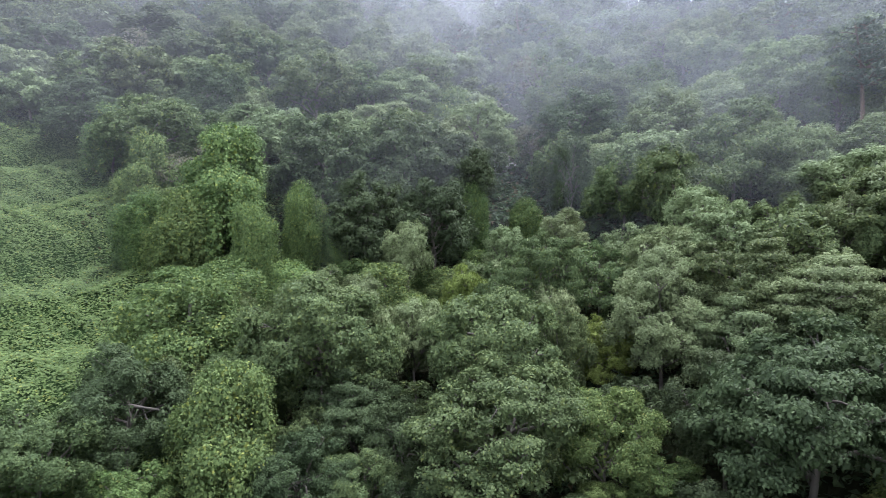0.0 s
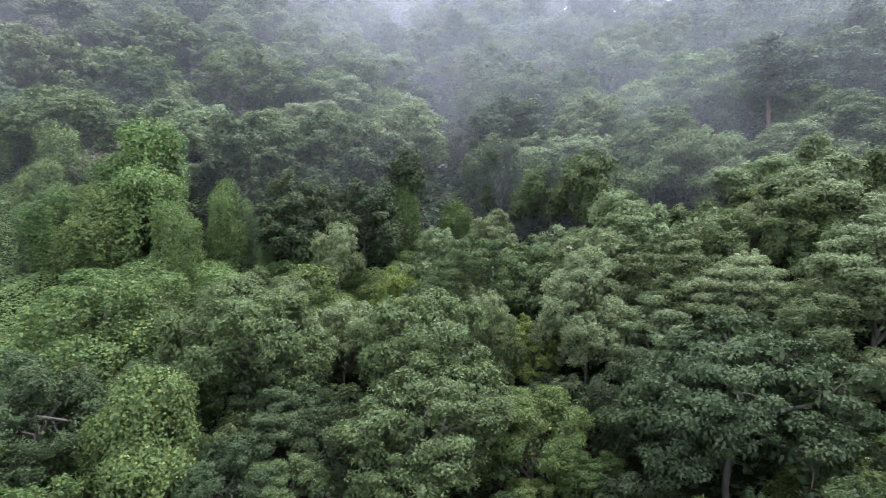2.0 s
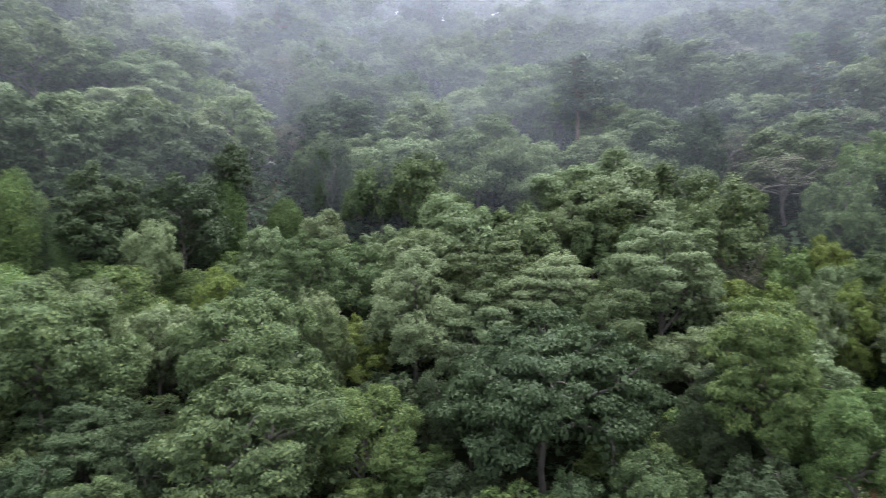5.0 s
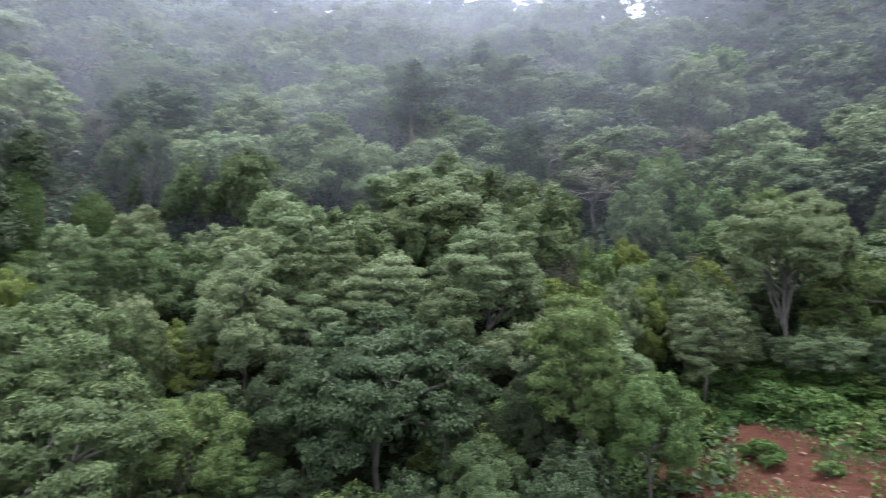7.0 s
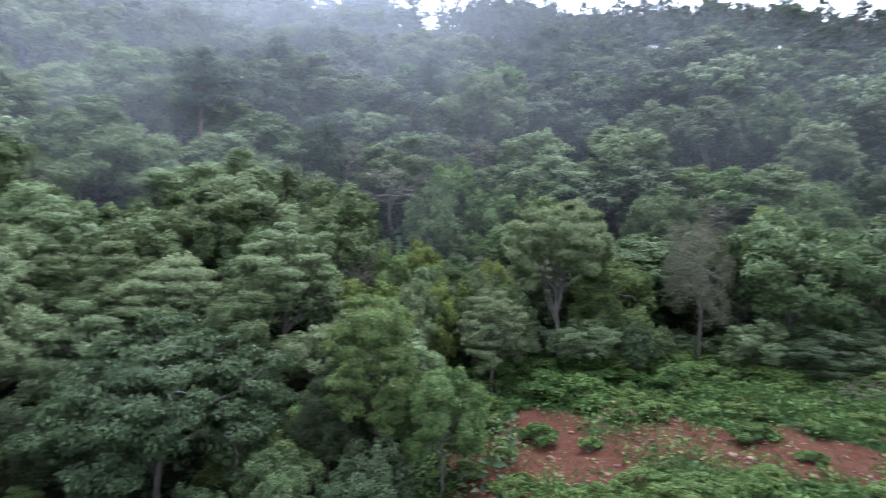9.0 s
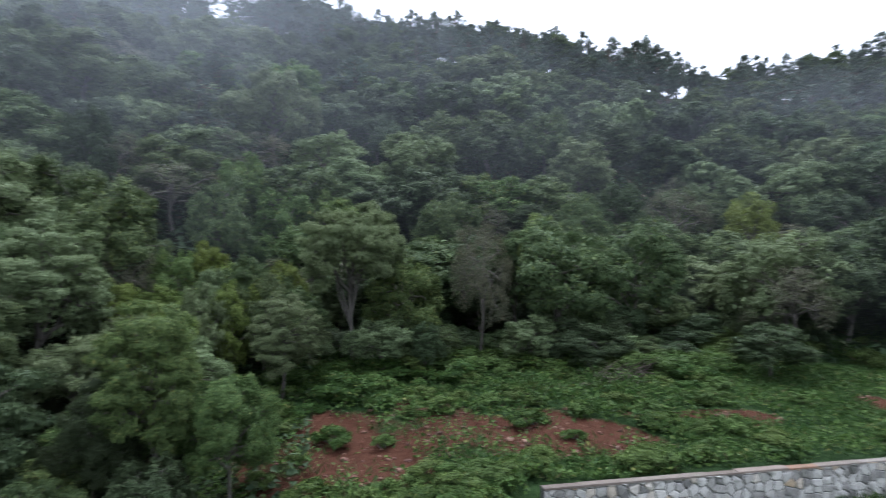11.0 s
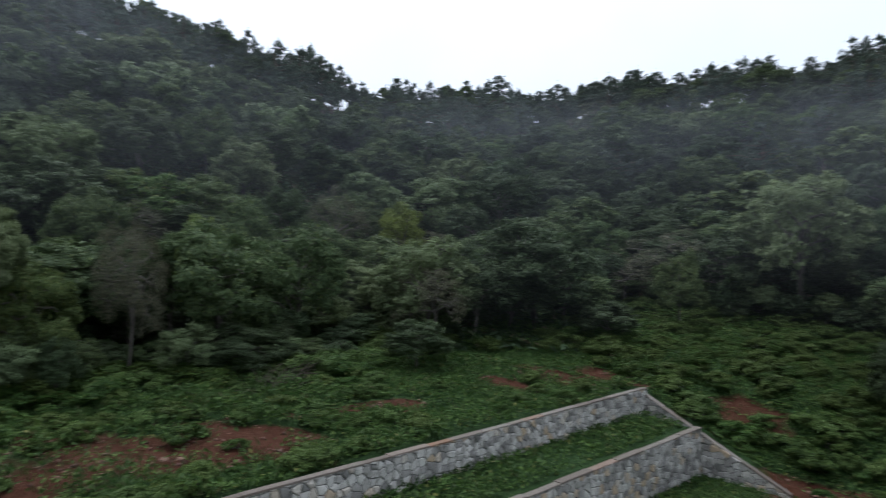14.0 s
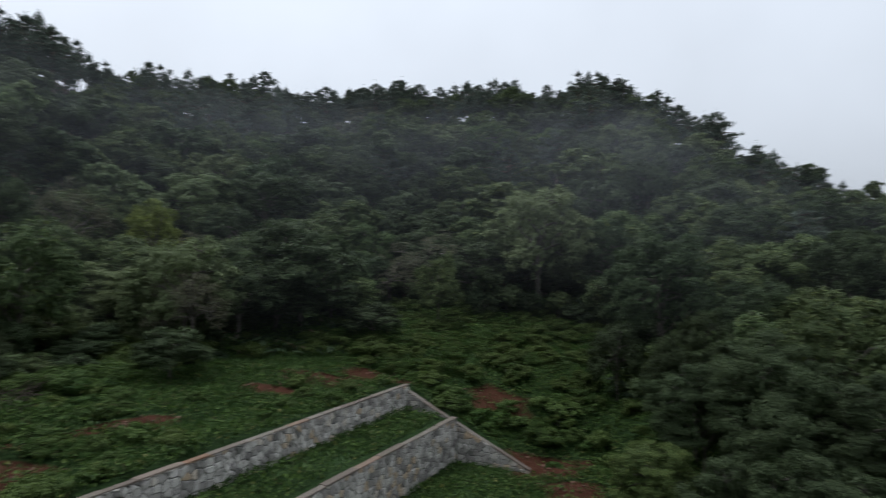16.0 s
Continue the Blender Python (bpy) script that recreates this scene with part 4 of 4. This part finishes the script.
def build_shrubs():
    rng, rows = random.Random(31), []
    for i in range(1650):
        az, d = rng.choice((rng.uniform(57, 152), rng.uniform(112, 146), rng.uniform(57, 100))), rng.uniform(17.0, 62)
        if i % 14 == 0:
            az, d = rng.uniform(60, 86), rng.uniform(16.8, 20.2)
        edge = np.interp(az, (57, 60, 75, 95, 105, 116, 120, 138, 143, 152), (30, 32, 34, 38, 46, 52, 62, 60, 46, 36))
        height, turn, variant = rng.uniform(0.4, 1.0) * (1.7 if d > edge - 5 else 1.3 if d > 34 else 1.0), rng.uniform(0, 6.28), rng.randrange(3)
        x, y = polar(az, d)
        u, v = ((x - CORNER[0]) * w[0] + (y - CORNER[1]) * w[1] for w in (ALONG, ACROSS))
        if d > edge or on_walls(x, y) or -0.6 < u < RUN + 1 and v > -0.7 or bareness(x, y) > 0.2 and rng.random() < 0.88 or 98 < az < 118 and 32 < d < 40 and rng.random() < 0.75:
            continue
        rows.append((d, x, y, height, height * rng.uniform(1.3, 1.9), variant, turn))
    rows.sort()
    for d, x, y, height, width, variant, turn in rows[:300]:
        plant("shrub", x, y, height, width, "mid", variant, turn, group="shrubs on the bank")
    pieces = {}
    for d, x, y, height, width, variant, turn in rows[300:]:
        m = np.array(Euler((0, 0, turn)).to_matrix()) @ np.diag((width / 1.3, width / 1.3, height))
        for me in prototype("shrub", "mid", variant):
            v, f = arrays(me)
            pieces.setdefault(me.materials[0], []).append((v @ m.T + np.array((x, y, float(land(x, y)) - 0.02 * height)), f))
    thicket = tagged(new("thicket"), "dense green bushes covering the upper bank", "bushes", kind="stuff")
    for material, rest in pieces.items():
        ob = part("stems" if material is BARK else "foliage", mesh_of("thicket", *join(rest), material), thicket)
        ob["kind"] = "stuff"


build_shrubs()


def brush_pile(az, d, seed):
    """A heap of dry brown branches at the wood's edge."""
    rng = np.random.default_rng(seed)
    x, y = polar(az, d)
    pile = new("brush_pile")
    pile.location = (x, y, float(land(x, y)))
    tagged(pile, "heap of dry dark brown branches at the wood's edge", "brush pile")
    for i in range(46):
        a = rng.uniform(0, 6.28)
        start = np.array((rng.normal() * 0.7, rng.normal() * 0.5, rng.uniform(0.0, 0.35)))
        end = start + np.array((math.cos(a), math.sin(a), rng.uniform(0.1, 0.9))) * rng.uniform(0.7, 1.6)
        v, f = tube(limb_path(rng, start, end, 0.2, 4), np.linspace(0.03, 0.008, 4), 5)
        part("branch", mesh_of("branch", v, f, TWIG, shaded=True), pile)


brush_pile(88.0, 30.5, 51)
brush_pile(90.5, 31.5, 52)
brush_pile(12.0, 27.0, 53)


# ---- loose stones ----
def scatter_stones(name, label, seed, places, sizes, material):
    rng = np.random.default_rng(seed)
    pieces = []
    for (x, y), s in zip(places, sizes):
        v, f = lump(rng, np.zeros(3), s * rng.uniform(0.6, 1.25, 3) * np.array((1, 1, 0.6)))
        a = rng.uniform(0, 6.28)
        v = np.stack([v[:, 0] * math.cos(a) - v[:, 1] * math.sin(a), v[:, 0] * math.sin(a) + v[:, 1] * math.cos(a), v[:, 2]], -1)
        pieces.append((v + np.array((x, y, float(land(x, y)) + 0.1 * s)), f))
    return tagged(new(name, mesh_of(name, *join(pieces), material)), label, "stones", kind="stuff")


def bare_places(seed, count):
    rng = np.random.default_rng(seed)
    az, r = rng.uniform(56, 138, count * 30), rng.uniform(17, 44, count * 30)
    x, y = polar(az, r)
    ok = np.flatnonzero((bareness(x, y) > 0.25) & ~on_walls(x, y))[:count]
    return list(zip(x[ok], y[ok]))


spots = bare_places(8, 1100)
scatter_stones("rubble", "loose pale red stones lying on the bare earth", 8, spots, 0.02 + 0.13 * np.random.default_rng(9).random(len(spots)) ** 3, RUBBLE)


def gully_places(count):
    rng = np.random.default_rng(12)
    r = rng.uniform(60, 81, count)
    az = 5.2 - 0.11 * (r - 62) + rng.normal(size=count) * 0.7
    return list(zip(*polar(az, r)))


scatter_stones("gully_stones", "grey boulders filling the dry stream bed", 13, gully_places(260), np.random.default_rng(14).uniform(0.2, 0.75, 260), ROCK)


# ---- the stone retaining walls ----
def clip(poly, a, b, c):
    """The part of a polygon where a * s + b * h <= c."""
    out = []
    for (s0, h0), (s1, h1) in zip(poly, poly[1:] + poly[:1]):
        d0, d1 = a * s0 + b * h0 - c, a * s1 + b * h1 - c
        if d0 <= 0:
            out.append((s0, h0))
        if d0 * d1 < 0:
            k = d0 / (d0 - d1)
            out.append((s0 + (s1 - s0) * k, h0 + (h1 - h0) * k))
    return out


def rubble_cells(rng, outline, wide, tall):
    """Irregular stones that fill a convex outline: cells round jittered points."""
    s0, s1 = min(p[0] for p in outline), max(p[0] for p in outline)
    h0, h1 = min(p[1] for p in outline), max(p[1] for p in outline)
    points, j, h = [], 0, h0 - tall / 2
    while h < h1 + tall:
        s = s0 - wide * (0.5 + 0.5 * (j % 2))
        while s < s1 + wide:
            points.append((s + rng.uniform(-0.36, 0.36) * wide, h + rng.uniform(-0.34, 0.34) * tall))
            s += wide * rng.uniform(0.75, 1.3)
        h += tall
        j += 1
    cells = []
    for s, h in points:
        poly = list(outline)
        for a, b in points:
            if (a, b) != (s, h) and abs(a - s) < 3 * wide and abs(b - h) < 3 * tall and poly:
                poly = clip(poly, a - s, b - h, (a * a + b * b - s * s - h * h) / 2)
        if len(poly) > 2:
            area = sum(p[0] * q[1] - q[0] * p[1] for p, q in zip(poly, poly[1:] + poly[:1])) / 2
            if area > 0.006:
                cells.append(poly)
    return cells


def stone_block(rng, poly, to_world, out):
    """One stone: drawn in from the joints, proud of the mortar, its edges broken and its face uneven."""
    p = np.array(poly)
    mid = p.mean(0)
    size = np.linalg.norm(p - mid, axis=1).mean()
    proud, rings = rng.uniform(0.025, 0.075), []
    for shrink, depth in ((1 - 0.014 / size, -0.06), (1 - 0.02 / size, proud * 0.55), (1 - 0.06 / size, proud)):
        q = mid + (p - mid) * max(0.3, shrink)
        rings.append(np.array([to_world(s, h) + out * (depth + rng.uniform(-0.008, 0.008)) for s, h in q]))
    n = len(p)
    v = np.concatenate(rings + [[to_world(*mid) + out * (proud + rng.uniform(-0.01, 0.02))]])
    f = [(k * n + i, k * n + (i + 1) % n, (k + 1) * n + (i + 1) % n, (k + 1) * n + i) for k in range(2) for i in range(n)]
    f += [(2 * n + i, 2 * n + (i + 1) % n, 3 * n) for i in range(n)]
    return v, f


def box_between(corners_low, corners_high):
    """A block from four lower and four upper corners."""
    v = np.array(list(corners_low) + list(corners_high), float)
    return v, [(3, 2, 1, 0), (4, 5, 6, 7)] + [(i, (i + 1) % 4, 4 + (i + 1) % 4, 4 + i) for i in range(4)]


def joined_mesh(name, pieces, material):
    v, f, at = [], [], 0
    for pv, pf in pieces:
        v += [tuple(q) for q in pv]
        f += [tuple(i + at for i in q) for q in pf]
        at += len(pv)
    me = bpy.data.meshes.new(name)
    me.from_pydata(v, [], f)
    me.materials.append(material)
    me.update()
    return me


def plan(u, v, z):
    q = CORNER + ALONG * u + ACROSS * v
    return np.array((q[0], q[1], z))


def stone_wall(name, label, seed, start, end, face, thick, outlines, tops, wide, tall, single=300):
    """A wall of rubble stone from start to end (along, across), facing `face`; outlines: convex stretches (run, height) of its face; tops: the coping's line."""
    rng = random.Random(seed)
    start, end, face = np.array(start, float), np.array(end, float), np.array(face, float)
    way = (end - start) / np.linalg.norm(end - start)
    out = np.append(ALONG * face[0] + ACROSS * face[1], 0.0)
    wall = tagged(new(name), label, "retaining wall", kind="structure")

    def at(s, h, back=0.0):
        u, v = start + way * s - face * back
        return plan(u, v, h)

    body = []
    for outline in outlines:
        s0, s1 = min(p[0] for p in outline), max(p[0] for p in outline)
        low = min(p[1] for p in outline) - 0.5
        top0, top1 = (max(h for s, h in outline if abs(s - e) < 1e-6) for e in (s0, s1))
        body.append(box_between((at(s0, low), at(s1, low), at(s1, low, thick), at(s0, low, thick)),
                                (at(s0, top0 - 0.02), at(s1, top1 - 0.02), at(s1, top1 - 0.02, thick), at(s0, top0 - 0.02, thick))))
    part("wall_body", joined_mesh("wall_body", body, MORTAR), wall, "dark recessed mortar")
    blocks = []
    for outline in outlines:
        for cell in rubble_cells(rng, outline, wide, tall):
            blocks.append(stone_block(rng, cell, at, out))
    blocks.sort(key=lambda b: math.hypot(b[0][-1][0] - 20, b[0][-1][1] + 12))
    for b in blocks[:single]:
        part("stone", joined_mesh("stone", [b], STONE), wall)
    if blocks[single:]:
        rest = part("stones", joined_mesh("stones", blocks[single:], STONE), wall)
        rest["kind"] = "stuff"
    # the coping, laid in uneven lengths
    s, caps = tops[0][0], []
    while s < tops[-1][0] - 0.01:
        e = min(s + rng.uniform(0.9, 2.2), tops[-1][0])
        if tops[-1][0] - e < 0.5:
            e = tops[-1][0]
        h0, h1 = (np.interp(q, [t[0] for t in tops], [t[1] for t in tops]) for q in (s, e))
        lift, lean, back = 0.035 + rng.uniform(-0.015, 0.015), rng.uniform(0.05, 0.085), thick + rng.uniform(0.0, 0.08)
        caps.append(box_between((at(s, h0 - 0.02, -lean), at(e - 0.01, h1 - 0.02, -lean), at(e - 0.01, h1 - 0.02, back), at(s, h0 - 0.02, back)),
                                (at(s, h0 + lift, -lean + 0.02), at(e - 0.01, h1 + lift, -lean + 0.02), at(e - 0.01, h1 + lift, back - 0.02), at(s, h0 + lift, back - 0.02))))
        s = e
    for c in caps:
        part("coping", joined_mesh("coping", [c], CEMENT), wall, "weathered cement coping" if c is caps[0] else "")
    return wall


stone_wall("retaining_wall_1", "long low retaining wall of grey rubble stone with cement coping", 41, (0.0, 0.45), (RUN, 0.45), (0, 1), 0.24,
           [[(0.0, -1.32), (RUN, -1.32), (RUN, TOP + 0.1), (0.0, TOP + 0.1)]], [(0.0, TOP + 0.1), (RUN, TOP + 0.1)], 0.34, 0.27)
stone_wall("retaining_wall_2", "tall retaining wall of grey rubble stone below the grassy terrace", 43, (0.2, STEP + 0.45), (RUN, STEP + 0.45), (0, 1), 0.24,
           [[(0.0, LOW - 0.15), (RUN - 0.2, LOW - 0.15), (RUN - 0.2, MIDDLE + 0.1), (0.0, MIDDLE + 0.1)]], [(0.0, MIDDLE + 0.1), (RUN - 0.2, MIDDLE + 0.1)], 0.36, 0.30)
WING = (LOW + 0.12 - TOP) / DROP
stone_wall("wing_wall", "sloping stone wing wall that closes the terraces", 47, (0.2, 0.0), (0.2, DROP), (1, 0), 0.24,
           [[(0.05, -1.35), (STEP + 0.05, -1.62), (STEP + 0.05, TOP + WING * (STEP + 0.05)), (0.05, TOP + WING * 0.05)],
            [(STEP + 0.48, LOW - 0.1), (DROP, LOW - 0.1), (DROP, TOP + WING * DROP), (STEP + 0.48, TOP + WING * (STEP + 0.48))]],
           [(-0.05, TOP), (DROP, TOP + WING * DROP)], 0.36, 0.29)


# ---- mist that hangs before the upper slopes ----
MIST, mist_nodes, mist_links, mist_shader = nodes_of("mist_droplets")
mist_shader.inputs["Base Color"].default_value = (0.80, 0.82, 0.89, 1)
mist_shader.inputs["Roughness"].default_value = 1.0
mist_shader.inputs["Specular IOR Level"].default_value = 0.0
mist_thick = mist_nodes.new("ShaderNodeAttribute")
mist_thick.attribute_name = "thick"
mist_links.new(mist_thick.outputs["Fac"], mist_shader.inputs["Alpha"])


def mist_veil(reach, low, most, even, base=0.0):
    """A thin drift of mist along the slope, thicker uphill, over an even pale film (base) added to lift dark tones:
    places, faces and how much of the air it fills.
    """
    az = np.linspace(-55, 168, 150)
    share = np.interp(az, (-55, -40, -10, 8, 42, 58, 72, 95, 125, 150, 168), (0.1, 0.16, 0.3, 0.66, 0.7, 0.46, 0.34, 0.27, 0.25, 0.55, 0.3))
    share = np.maximum(share, even * smooth(-55, -40, az) * (1 - smooth(60, 100, az)))
    crest = np.interp(az, (60, 70, 80, 92, 96, 142, 154, 166), (27, 22.5, 20, 16, 14.5, 13.5, 7, 4))
    heights = np.linspace(low, math.tan(radians(25)) * reach + EYE, 60)
    a, z = np.meshgrid(az, heights, indexing="ij")
    r = reach + 2.5 * np.sin(a * 0.21)
    high = np.degrees(np.arctan2(z - EYE, r))
    drift = 0.95 + 0.14 * np.sin(a * 0.13 + high * 0.35 + 1.0) + 0.1 * np.sin(a * 0.31 - high * 0.5)
    top = crest[:, None]
    ends = (smooth(-55, -45, az) * (1 - smooth(158, 168, az)))[:, None]
    thick = (base * ends + most * smooth(-9, 22.5, high) * drift * share[:, None]) * (1 - smooth(top - 3, top + 2, high)) * smooth(0, 1, (z - low) / 3)
    i, j = np.meshgrid(np.arange(len(az) - 1), np.arange(len(heights) - 1), indexing="ij")
    k = i * len(heights) + j
    faces = np.stack([k, k + len(heights), k + len(heights) + 1, k + 1], -1).reshape(-1, 4)
    x, y = polar(a, r)
    return np.stack([x, y, z], -1).reshape(-1, 3), faces, thick.ravel()


# The two nearest veils carry the added even film that brightens dark gaps.
veils = [mist_veil(40, 1.5, 0.10, 0.2, 0.006), mist_veil(52, 4.0, 0.10, 0.25, 0.005), mist_veil(66, 7.5, 0.13, 0.2), mist_veil(82, 9.0, 0.17, 0.1), mist_veil(98, 12.0, 0.28, 0.0)]
mist_mesh = mesh_of("mist", *join([q[:2] for q in veils]), MIST, shaded=True)
mist_mesh.attributes.new("thick", "FLOAT", "POINT").data.foreach_set("value", np.concatenate([q[2] for q in veils]).astype(np.float32))
tagged(new("mist", mist_mesh), "thin white mist drifting along the upper slope", "mist", kind="stuff")
